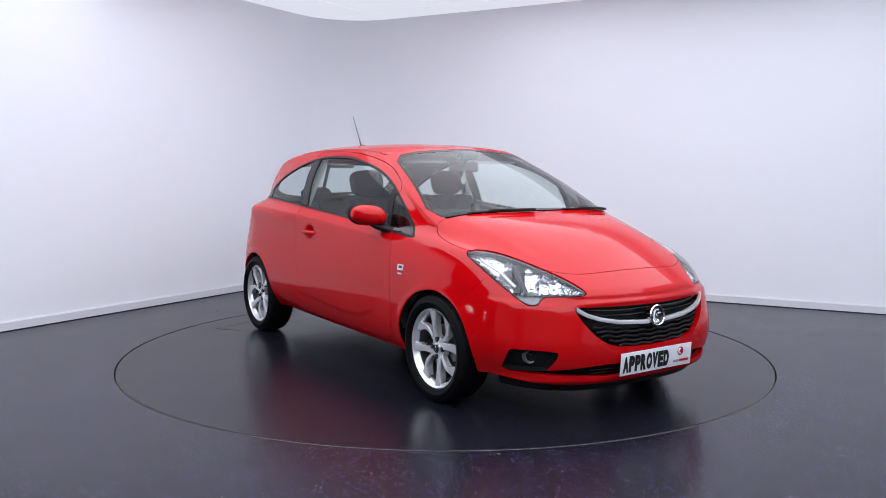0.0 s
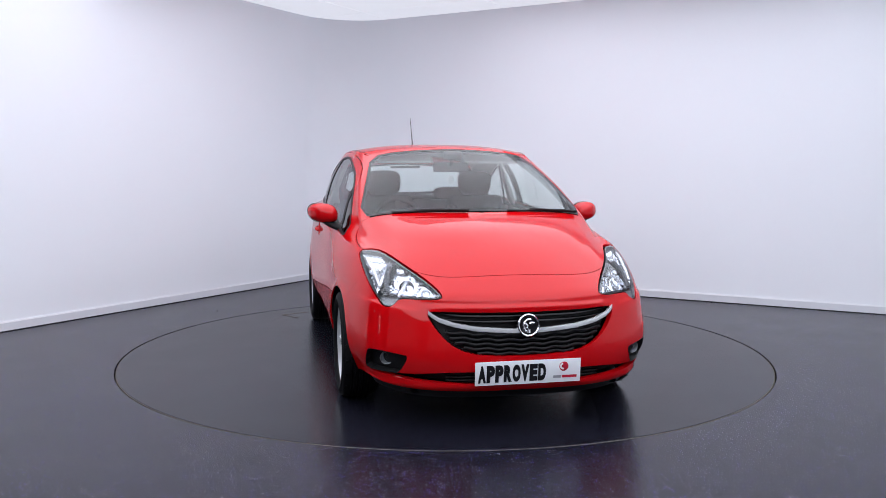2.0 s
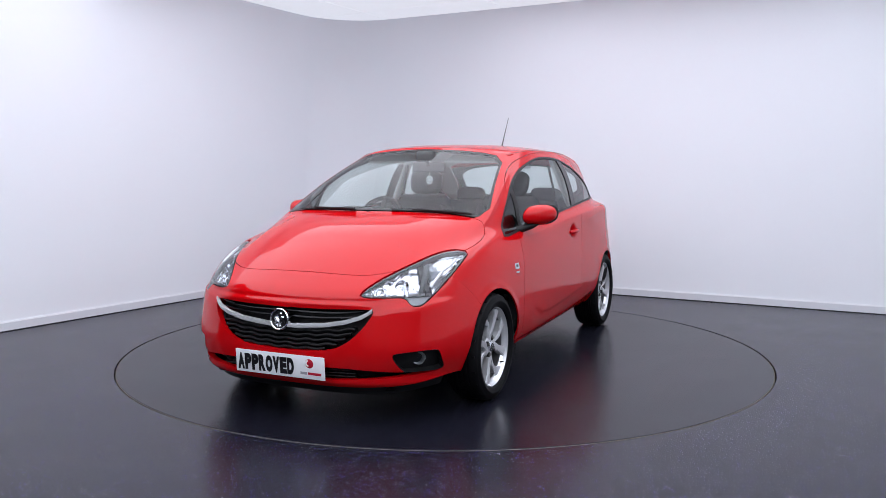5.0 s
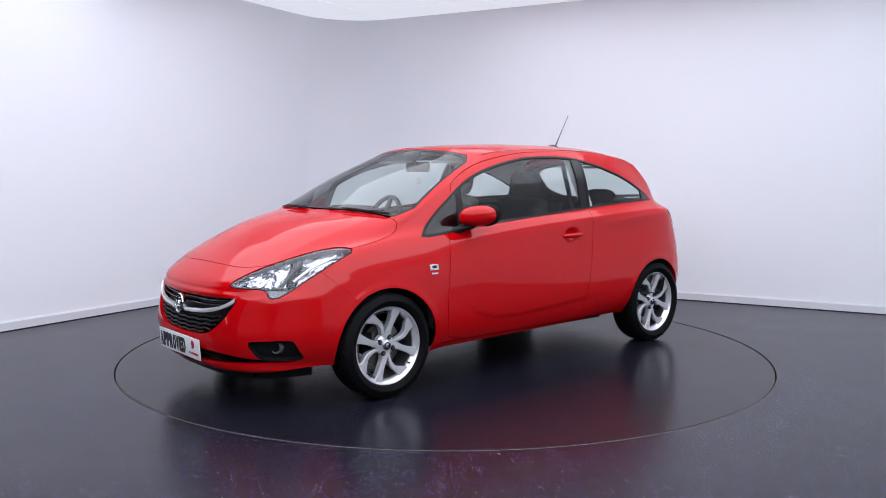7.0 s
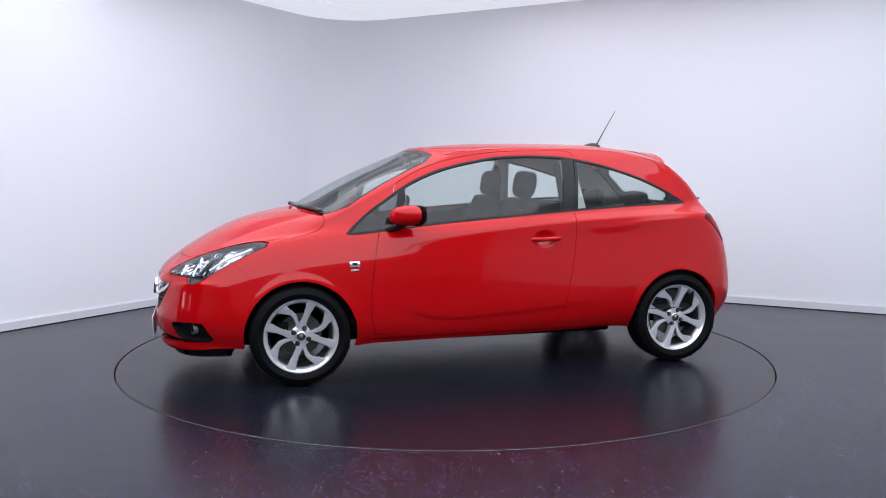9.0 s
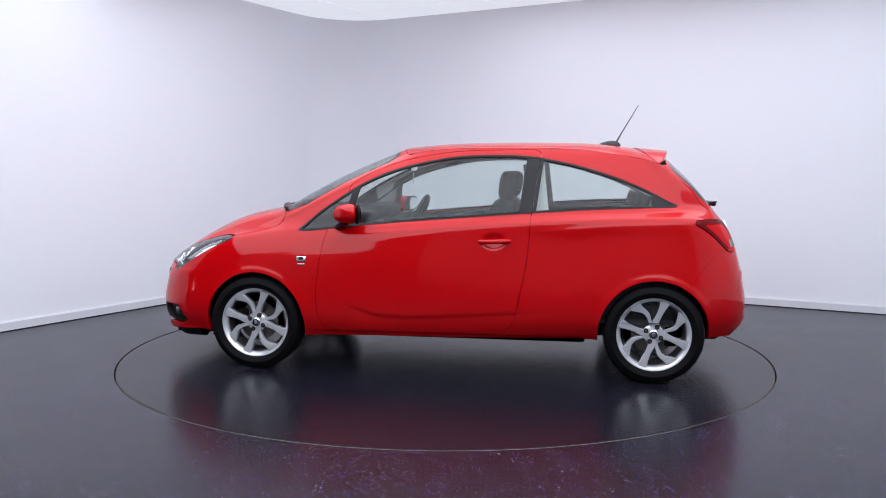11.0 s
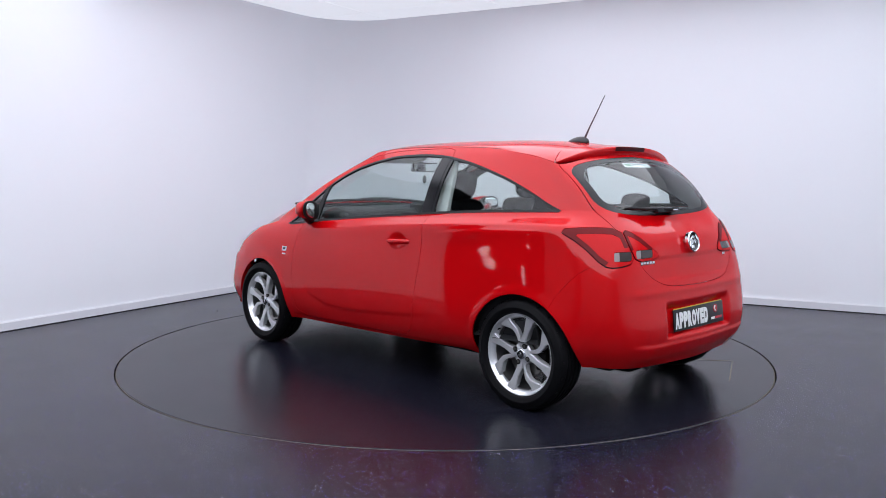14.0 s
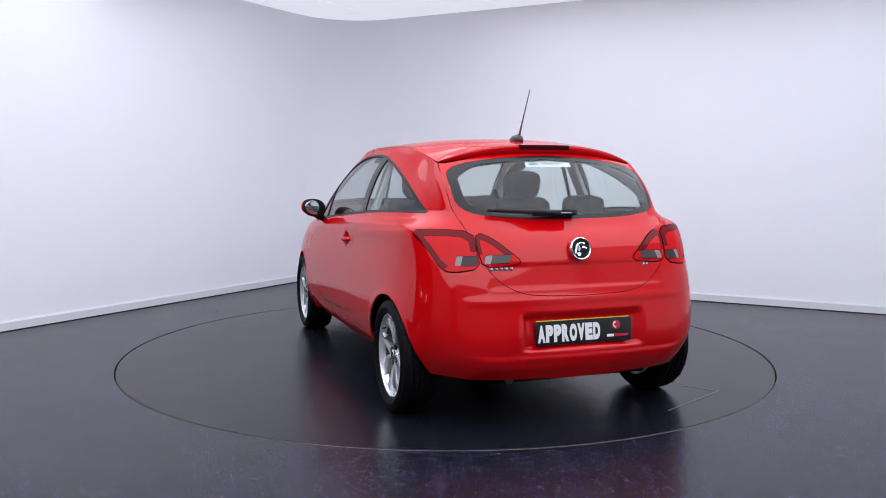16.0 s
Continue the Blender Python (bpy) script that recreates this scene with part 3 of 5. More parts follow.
def creases(P, N):
    """Pressed lines and hollows of the panels, along the normals."""
    x, y, z = P[..., 0], P[..., 1], P[..., 2]
    d = np.zeros(x.shape)
    side = step(0.60, 0.72, y)
    # hollow blade along the foot of the door, sharp above
    line = np.interp(x, [-0.62, -0.45, -0.1, 0.25, 0.45, 0.62, 0.74], [0.455, 0.425, 0.395, 0.375, 0.385, 0.44, 0.56])
    ends = step(-0.66, -0.35, x) * (1 - step(0.45, 0.76, x))
    under = line - z
    d -= side * ends * 0.0075 * np.where(under > 0, np.exp(-(under / 0.10) ** 2) * step(-0.005, 0.028, under), 0)
    # shoulder crease over the rear quarter
    sh = np.interp(x, [-1.6, -1.3, -0.9, -0.49, 0.0, 0.5, 0.9], [0.985, 0.988, 0.978, 0.957, 0.924, 0.884, 0.852])
    fade = step(-1.65, -1.4, x) * (1 - 0.45 * step(-0.7, 0.0, x)) * (1 - step(0.55, 0.95, x))
    d += side * fade * 0.011 * np.where(z > sh, np.exp(-((z - sh) / 0.018) ** 2), np.exp(-((z - sh) / 0.06) ** 2))
    # second, softer line that runs out into the rear quarter
    low = np.interp(x, [-1.45, -1.0, -0.5], [0.968, 0.948, 0.905])
    d += side * step(-1.5, -1.2, x) * (1 - step(-0.85, -0.5, x)) * 0.005 * np.where(z > low, np.exp(-((z - low) / 0.012) ** 2), np.exp(-((z - low) / 0.05) ** 2))
    # step of the sill under the door
    d -= side * step(-0.90, -0.80, x) * (1 - step(0.80, 0.90, x)) * 0.008 * (1 - step(0.252, 0.264, z))
    # cup behind the door handle
    d -= side * 0.024 * np.exp(-(((x + 0.285) / 0.060) ** 2 + ((z - 0.852) / 0.040) ** 2) ** 2)
    # wheel arch lips
    for cx in (1.255, -1.255):
        r = np.hypot(x - cx, z - 0.30)
        d += side * 0.006 * np.exp(-((r - 0.338) / 0.025) ** 2) * (z > 0.2)
    # nose: shelf over the grille, edge of the bonnet
    front = step(1.6, 1.8, x)
    d += front * 0.010 * np.exp(-((z - 0.612) / 0.014) ** 2) * (1 - step(0.36, 0.52, abs(y)))
    shelf = 0.645 + 0.03 * np.clip(abs(y) - 0.25, 0, 1)
    d += front * 0.007 * np.where(z > shelf, np.exp(-((z - shelf) / 0.05) ** 2), np.exp(-((z - shelf) / 0.012) ** 2)) * (1 - step(0.46, 0.58, abs(y)))
    edge = 0.60 + 0.12 * (y - 0.60)
    d += front * 0.008 * np.where(z > edge, np.exp(-((z - edge) / 0.014) ** 2), np.exp(-((z - edge) / 0.07) ** 2)) * step(0.48, 0.60, y)
    # lip under the lower intake
    d += front * 0.010 * np.exp(-((z - 0.225) / 0.02) ** 2)
    # bonnet: two shallow ridges
    hood = step(0.78, 0.84, z) * step(1.15, 1.3, x)
    ridge = 0.60 - 0.14 * (x - 1.1)
    d += hood * 0.0035 * np.exp(-((y - ridge) / 0.035) ** 2)
    # tail: ledge of the bumper and pressing on the tailgate
    rear = 1 - step(-1.72, -1.55, x)
    lip = 0.375 + 0.06 * np.clip(y - 0.45, 0, 1)
    d += rear * 0.010 * (1 - step(lip - 0.006, lip + 0.012, z)) * step(0.25, 0.33, z) * (1 - step(0.5, 0.62, y))
    # recess of the rear plate
    d -= rear * 0.030 * (1 - step(0.30, 0.35, y)) * step(0.398, 0.418, z) * (1 - step(0.555, 0.60, z))
    d += rear * 0.006 * np.exp(-((z - 0.650) / 0.020) ** 2) * (1 - step(0.50, 0.7, y))
    d += rear * 0.006 * (1 - step(0.815, 0.83, z)) * step(0.70, 0.72, z) * (1 - step(0.44, 0.5, y)) * -1.0
    return P + N * d[..., None]


def body_surface():
    net = np.array(LEVELS)
    back = net[:, 1:4][:, ::-1] * (1, -1, 1)
    front_x = net[:, -4:-1][:, ::-1] * (1, -1, 1)
    wide = np.concatenate([back, net, front_x], axis=1)
    t = knots(wide.transpose(1, 0, 2))
    q = np.linspace(t[3], t[-4], 330)
    rows = natural(t, wide.transpose(1, 0, 2), q)          # along, level, xyz
    rows = rows.transpose(1, 0, 2)
    out = []
    for lo, hi, n in ((0, 7, 120), (6, 9, 46)):
        seg = rows[lo:hi]
        tv = knots(seg)
        out.append(natural(tv, seg, np.linspace(tv[0], tv[-1], n)))
    P = np.concatenate([out[0], out[1][1:]])
    for _ in range(6):                                      # fair the surface
        Q = P.copy()
        Q[1:-1, 1:-1] = 0.5 * P[1:-1, 1:-1] + 0.125 * (P[:-2, 1:-1] + P[2:, 1:-1] + P[1:-1, :-2] + P[1:-1, 2:])
        P = Q
    N = grid_normals(P)
    if N[60, 150, 1] < 0:
        N = -N
    P = creases(P, N)
    full = np.concatenate([P, P[:, -2:0:-1] * (1, -1, 1)], axis=1)
    return full


def roof_surface():
    """The roof between the rails, crowned to the middle."""
    net = np.array(LEVELS[-1])
    rail = net[4:14]
    t = knots(rail[:, None])
    E = natural(t, rail, np.linspace(0, t[-1], 120))
    mid = np.array([(.37, 0, 1.438), (.12, 0, 1.460), (-.2, 0, 1.472), (-.6, 0, 1.473), (-1.0, 0, 1.456), (-1.36, 0, 1.398)])
    tm = knots(mid[:, None])
    C = natural(tm, mid, np.linspace(0, tm[-1], 120))
    s = np.linspace(-1, 1, 81)
    a = abs(s)[None, :, None]
    P = C[:, None] * (1 - a ** 2.6) + E[:, None] * a ** 2.6
    P[..., 1] = E[:, None, 1] * s[None]
    return P


def skin_of(P, wrap):
    n, m = P.shape[:2]
    idx = np.arange(n * m).reshape(n, m)
    if wrap:
        idx = np.concatenate([idx, idx[:, :1]], axis=1)
        W = np.concatenate([P[:, -1:], P, P[:, :1]], axis=1)
        N = grid_normals(W)[:, 1:-1]
    else:
        N = grid_normals(P)
    a, b, c, d = idx[:-1, :-1].ravel(), idx[:-1, 1:].ravel(), idx[1:, 1:].ravel(), idx[1:, :-1].ravel()
    F = np.concatenate([np.stack([a, b, c], 1), np.stack([a, c, d], 1)])
    V, N = P.reshape(-1, 3), N.reshape(-1, 3)
    # normals and windings outwards
    cen = np.array([0.0, 0.0, 0.75])
    probe = ((V - cen) * N).sum(1)
    if np.median(probe) < 0:
        N = -N
    fn = np.cross(V[F[:, 1]] - V[F[:, 0]], V[F[:, 2]] - V[F[:, 0]])
    if np.median((fn * N[F[:, 0]]).sum(1)) < 0:
        F = F[:, ::-1]
    return Skin(V, N, F)


car = new("car")
tagged(car, "glossy red three-door hatchback with silver alloy wheels on the turntable", "car")

SKIN = skin_of(body_surface(), True)
ROOF = skin_of(roof_surface(), False)


def soften_rail(skin):
    """Round the edge between the side and the roof by turning the normals towards each other."""
    rail = np.array(LEVELS[-1])[4:14]
    t = knots(rail[:, None])
    E = natural(t, rail, np.linspace(0, t[-1], 160))
    near = np.where((skin.V[:, 2] > 1.24) & (abs(skin.V[:, 1]) > 0.45) & (skin.V[:, 0] < 0.33))[0]
    P = skin.V[near] * (1, 0, 1) + np.stack([0 * near, abs(skin.V[near, 1]), 0 * near], 1)
    d = np.sqrt(((P[:, None] - E[None]) ** 2).sum(-1).min(1))
    w = ((1 - step(0.0, 0.06, d)) * step(-1.05, -0.80, skin.V[near, 0]) * (1 - step(-0.10, 0.20, skin.V[near, 0])))[:, None]
    aim = np.stack([skin.N[near, 0], np.sign(skin.V[near, 1]) * 0.66, np.full(len(near), 0.75)], 1)
    n = skin.N[near] * (1 - w) + aim * w
    skin.N[near] = n / np.linalg.norm(n, axis=1, keepdims=True)


soften_rail(SKIN)
soften_rail(ROOF)


def surface_at(kind, a, b, side=1):
    """Point and normal of the body: kind 'side' at x, z; 'nose' or 'tail' at y, z; 'top' at x, y."""
    V, N = SKIN.V, SKIN.N
    if kind == "side":
        ok, cols, ax = (V[:, 1] * side > 0.5), (0, 2), 1
    elif kind == "nose":
        ok, cols, ax = (V[:, 0] > 1.35) & (N[:, 0] > 0.2), (1, 2), 0
    elif kind == "tail":
        ok, cols, ax = (V[:, 0] < -1.2) & (N[:, 0] < -0.2), (1, 2), 0
    else:
        ok, cols, ax = (N[:, 2] > 0.15) & (V[:, 0] > 0.2), (0, 1), 2
    W, M = V[ok], N[ok]
    k = np.argmin((W[:, cols[0]] - a) ** 2 + (W[:, cols[1]] - b) ** 2)
    p, n = W[k].copy(), M[k]
    da, db = a - p[cols[0]], b - p[cols[1]]
    p[ax] -= (n[cols[0]] * da + n[cols[1]] * db) / n[ax]
    p[cols[0]], p[cols[1]] = a, b
    return Vector(p), Vector(n)


GAP = 0.0016
ARCH_R = 0.333
DLO = [(.992, .884), (.72, .915), (.455, .944), (0, .983), (-.49, 1.021), (-.9, 1.047), (-1.30, 1.060), (-1.415, 1.062), (-1.33, 1.10), (-1.223, 1.158), (-1.10, 1.213),
       (-.987, 1.256), (-.782, 1.318), (-.65, 1.346), (-.50, 1.372), (-.30, 1.382), (-.05, 1.374), (.09, 1.352), (.25, 1.320), (.40, 1.277), (.52, 1.226), (.61, 1.178), (.72, 1.105), (.83, 1.030), (.94, .935)]
DOOR = [(.785, .90), (.835, .6), (.84, .40), (.80, .262), (.3, .262), (-.32, .275), (-.41, .33), (-.458, .568), (-.498, .785), (-.508, 1.02), (-.565, 1.37), (-.55, 1.412),
        (-.42, 1.413), (-.1, 1.408), (.1, 1.388), (.30, 1.350), (.45, 1.302), (.58, 1.240), (.665, 1.185), (.655, 1.10), (.74, .98)]
WINDSCREEN = [(-.30, 1.045), (.30, 1.045), (.52, 1.034), (.705, 1.004), (.615, 1.22), (.540, 1.374), (.36, 1.410), (.0, 1.428), (-.3, 1.428)]
REAR_GLASS = [(-.3, 1.035), (.2, 1.037), (.40, 1.048), (.568, 1.080), (.578, 1.20), (.566, 1.300), (.33, 1.345), (0, 1.366), (-.3, 1.366)]
HEADLIGHT = [(-1.60, .666), (-1.575, .652), (-1.40, .650), (-1.290, .650), (-1.255, .606), (-1.17, .610), (-.98, .70), (-.80, .785), (-.66, .848), (-.80, .858), (-.97, .840), (-1.17, .800), (-1.37, .750), (-1.52, .702)]
TAIL_OUT = [(-.66, .982), (-.90, .993), (-1.140, .984), (-1.188, .90), (-1.244, .808), (-1.08, .787), (-.99, .797), (-.84, .905)]
TAIL_IN = [(-1.150, .984), (-1.27, .950), (-1.38, .890), (-1.47, .836), (-1.42, .816), (-1.256, .808), (-1.200, .89)]
GRILLE = [(-.2, .590), (.25, .592), (.45, .598), (.492, .590), (.455, .52), (.40, .455), (.32, .402), (.2, .380), (-.2, .372)]
INTAKE = [(-.2, .302), (.28, .302), (.40, .300), (.48, .294), (.60, .282), (.742, .277), (.746, .270), (.60, .255), (.44, .246), (.25, .237), (-.2, .235)]
FOG = [(.575, .372), (.60, .382), (.74, .392), (.757, .380), (.757, .300), (.742, .274), (.64, .274), (.615, .284)]
BONNET = [(1.938, -.2), (1.938, .15), (1.915, .33), (1.87, .44), (1.79, .535), (1.65, .635), (1.47, .722), (1.34, .742), (1.21, .738), (1.12, .722), (1.085, .695), (1.128, .59), (1.195, .3), (1.212, .1), (1.212, -.2)]
TAILGATE = [(-.3, .662), (.2, .668), (.33, .684), (.42, .73), (.49, .80), (.515, .86), (.553, .975), (.592, 1.075), (.594, 1.2), (.585, 1.36), (.4, 1.45), (-.3, 1.45)]
FRONT_BUMPER = [(1.64, .74), (1.44, .56), (1.3, .3), (1.3, 0), (2.5, 0), (2.5, 1.0), (1.80, .90), (1.70, .80)]
REAR_BUMPER = [(-1.62, .795), (-1.50, .66), (-1.44, .55), (-1.2, .1), (-2.4, 0), (-2.4, 1.1), (-1.75, 1.1), (-1.70, .80)]


def is_front(x):
    return lambda V: x - V[:, 0]


def is_back(x):
    return lambda V: V[:, 0] - x


def beside(y):
    return lambda V: y - abs(V[:, 1])


def arch_fn(V):
    r = np.minimum(np.hypot(V[:, 0] - 1.255, V[:, 2] - 0.295), np.hypot(V[:, 0] + 1.255, V[:, 2] - 0.295)) - ARCH_R
    return np.maximum(r, 0.45 - abs(V[:, 1]))


def build_body():
    rest = SKIN.clip(-arch_fn(SKIN.V))
    glass_area, rest = rest.split(inside(DLO, side_view, beside(0.4), 1), 0.0)
    screen, rest = rest.split(inside(WINDSCREEN, end_view, is_front(0.2), 1), 0.0005)
    rear_pane, rest = rest.split(inside(REAR_GLASS, end_view, is_back(-1.15)), 0.0005)
    lamps, rest = rest.split(inside(HEADLIGHT, nose_corner, is_front(1.2), 1), 0.003)
    tail_out, rest = rest.split(inside(TAIL_OUT, tail_corner, is_back(-1.3), 1), 0.002)
    tail_in, rest = rest.split(inside(TAIL_IN, tail_corner, is_back(-1.5), 1), 0.002)
    grille, rest = rest.split(inside(GRILLE, end_view, is_front(1.7)), 0.0005)
    intake, rest = rest.split(inside(INTAKE, end_view, is_front(1.6), 1), 0.0005)
    fog, rest = rest.split(inside(FOG, end_view, is_front(1.5), 1), 0.0005)
    bonnet, rest = rest.split(inside(BONNET, top_view, lambda V: 0.735 - V[:, 2]), GAP)
    cowl, rest = rest.split(lambda V: np.maximum(np.maximum(0.985 - V[:, 2], 0.98 - V[:, 0]), np.maximum(abs(V[:, 1]) - 0.645, V[:, 2] - 1.08)), 0.001)
    gate, rest = rest.split(inside(TAILGATE, end_view, is_back(-1.2)), GAP)
    doors, rest = rest.split(inside(DOOR, side_view, beside(0.4), 1), GAP)
    front, rest = rest.split(inside(FRONT_BUMPER, side_view, is_front(1.2), 1), 0.0006)
    rear, rest = rest.split(inside(REAR_BUMPER, side_view, is_back(-1.1), 1), 0.0006)

    flap_fn = inside([(-1.408, .80), (-1.29, .80), (-1.29, .92), (-1.408, .92)], side_view, lambda V: V[:, 1] + 0.4)
    flap, rest = rest.split(flap_fn, 0.0014)
    flap.made("fuel_flap", PAINT, car, "red fuel filler flap")
    rest.made("body_shell", PAINT, car, "red painted steel body shell", flange=0.009)
    bonnet.made("bonnet", PAINT, car)
    cowl.moved(-0.030).made("cowl_panel", BLACK_PLASTIC, car, "black plastic cowl under the windscreen")
    bumper = front.made("front_bumper", PAINT, car, flange=0.03)
    rear_bumper = rear.made("rear_bumper", PAINT, car, flange=0.03)
    tailgate = gate.made("tailgate", PAINT, car, flange=0.009)
    gate.moved(-0.013).made("tailgate_lining", DASH, tailgate, "dark grey tailgate lining", flange=0)
    grille.moved(-0.055).made("grille_backing", BLACK_PLASTIC, bumper, flange=0)
    intake.moved(-0.06).made("intake_backing", BLACK_PLASTIC, bumper, flange=0)
    made = {"front_bumper": bumper, "rear_bumper": rear_bumper, "tailgate": tailgate}
    # windscreen with its black edge
    fn = inside(WINDSCREEN, end_view, is_front(0.2), 1)
    pane, edge = screen.split(lambda V: fn(V) + 0.010)
    w = pane.moved(-0.002).made("windscreen", GLASS, car, "clear laminated windscreen", flange=0.004)
    edge.moved(-0.001).made("surround", GLOSS_BLACK, w, "black windscreen edge")
    fn2 = inside(REAR_GLASS, end_view, is_back(-1.15))
    pane, edge = rear_pane.split(lambda V: fn2(V) + 0.020 + 0.03 * step(0.40, 0.56, abs(V[:, 1])))
    w = pane.moved(-0.002).made("rear_window", GLASS, tailgate, "tinted rear window", flange=0.004)
    edge.moved(-0.001).made("surround", GLOSS_BLACK, tailgate, "black rear window edge")
    w.visible_shadow = True
    for side in (1, -1):
        door = doors.half(side).made("door", PAINT, car, flange=0.009)
        made["door", side] = door
        area = glass_area.half(side)
        dlo = inside(DLO, side_view, beside(0.4), 1)
        core, trim = area.split(lambda V: dlo(V) + 0.013)
        trim.moved(0.002).made("window_trim", BLACK_PLASTIC, car, "black window surround", flange=0.012)
        # black pillar between door glass and rear side glass, leaning back
        lean = lambda V: V[:, 0] + 0.515 + 0.13 * (V[:, 2] - 1.02)
        pillar, other = core.split(lambda V: np.maximum(abs(lean(V) - 0.030) - 0.052, -9))
        f, b = pillar.split(lambda V: -(lean(V)), 0.002)
        f.moved(0.001).made("pillar_cover", GLOSS_BLACK, door, "black pillar cover", flange=0.012)
        b.moved(0.001).made("pillar_cover", GLOSS_BLACK, car, "black pillar cover", flange=0.012)
        # divider to the small front triangle
        div = lambda V: V[:, 0] - 0.645 + 0.20 * (V[:, 2] - 1.0)
        bar, other = other.split(lambda V: abs(div(V)) - 0.022)
        bar.moved(0.001).made("quarter_bar", BLACK_PLASTIC, door, flange=0.012)
        back_end, other = other.split(lambda V: V[:, 0] + 1.235)
        back_end.moved(0.0015).made("corner_cover", GLOSS_BLACK, car, "black window end cover", flange=0.012)
        tri, other = other.split(lambda V: -div(V))
        g, h = other.split(lambda V: -lean(V))
        tri.moved(-0.003).made("front_quarter_glass", DARK_GLASS, door, flange=0.004)
        g.moved(-0.004).made("door_glass", GLASS, door, "clear door window, closed", flange=0.004)
        h.moved(-0.003).made("side_glass", GLASS, car, "tinted rear side window", flange=0.004)
        build_headlight(lamps.half(side), side)
        build_tail(tail_out.half(side), tail_in.half(side), tailgate, side)
        pocket = fog.half(side)
        pocket.moved(-0.035).made("fog_pocket", BLACK_PLASTIC, bumper, "black fog lamp recess", flange=-0.036)
    # headliner and lining of the pillars
    up = rest.clip(0.965 - rest.V[:, 2])
    up = up.clip(up.V[:, 0] - 1.10)
    dup = doors.clip(0.87 - doors.V[:, 2])
    inner_bonnet = bonnet.clip(bonnet.V[:, 0] - 1.50)
    inner_bonnet.moved(-0.022).made("bonnet_lining", LINER, car, "black lining under the bonnet", flange=0)
    wing = rest.clip(0.70 - rest.V[:, 2])
    wing = wing.clip(0.80 - wing.V[:, 0])
    wing = wing.clip(wing.V[:, 0] - 1.50)
    for side in (1, -1):
        wing.half(side).moved(-0.016).made("wing_lining", LINER, car, "black lining inside the front wing", flange=0)
        up.half(side).moved(-0.013).made("pillar_lining", INNER_GREY, car, "light grey pillar lining", flange=0)
        dup.half(side).moved(-0.013).made("frame_lining", BLACK_PLASTIC, car, flange=0)
    return made


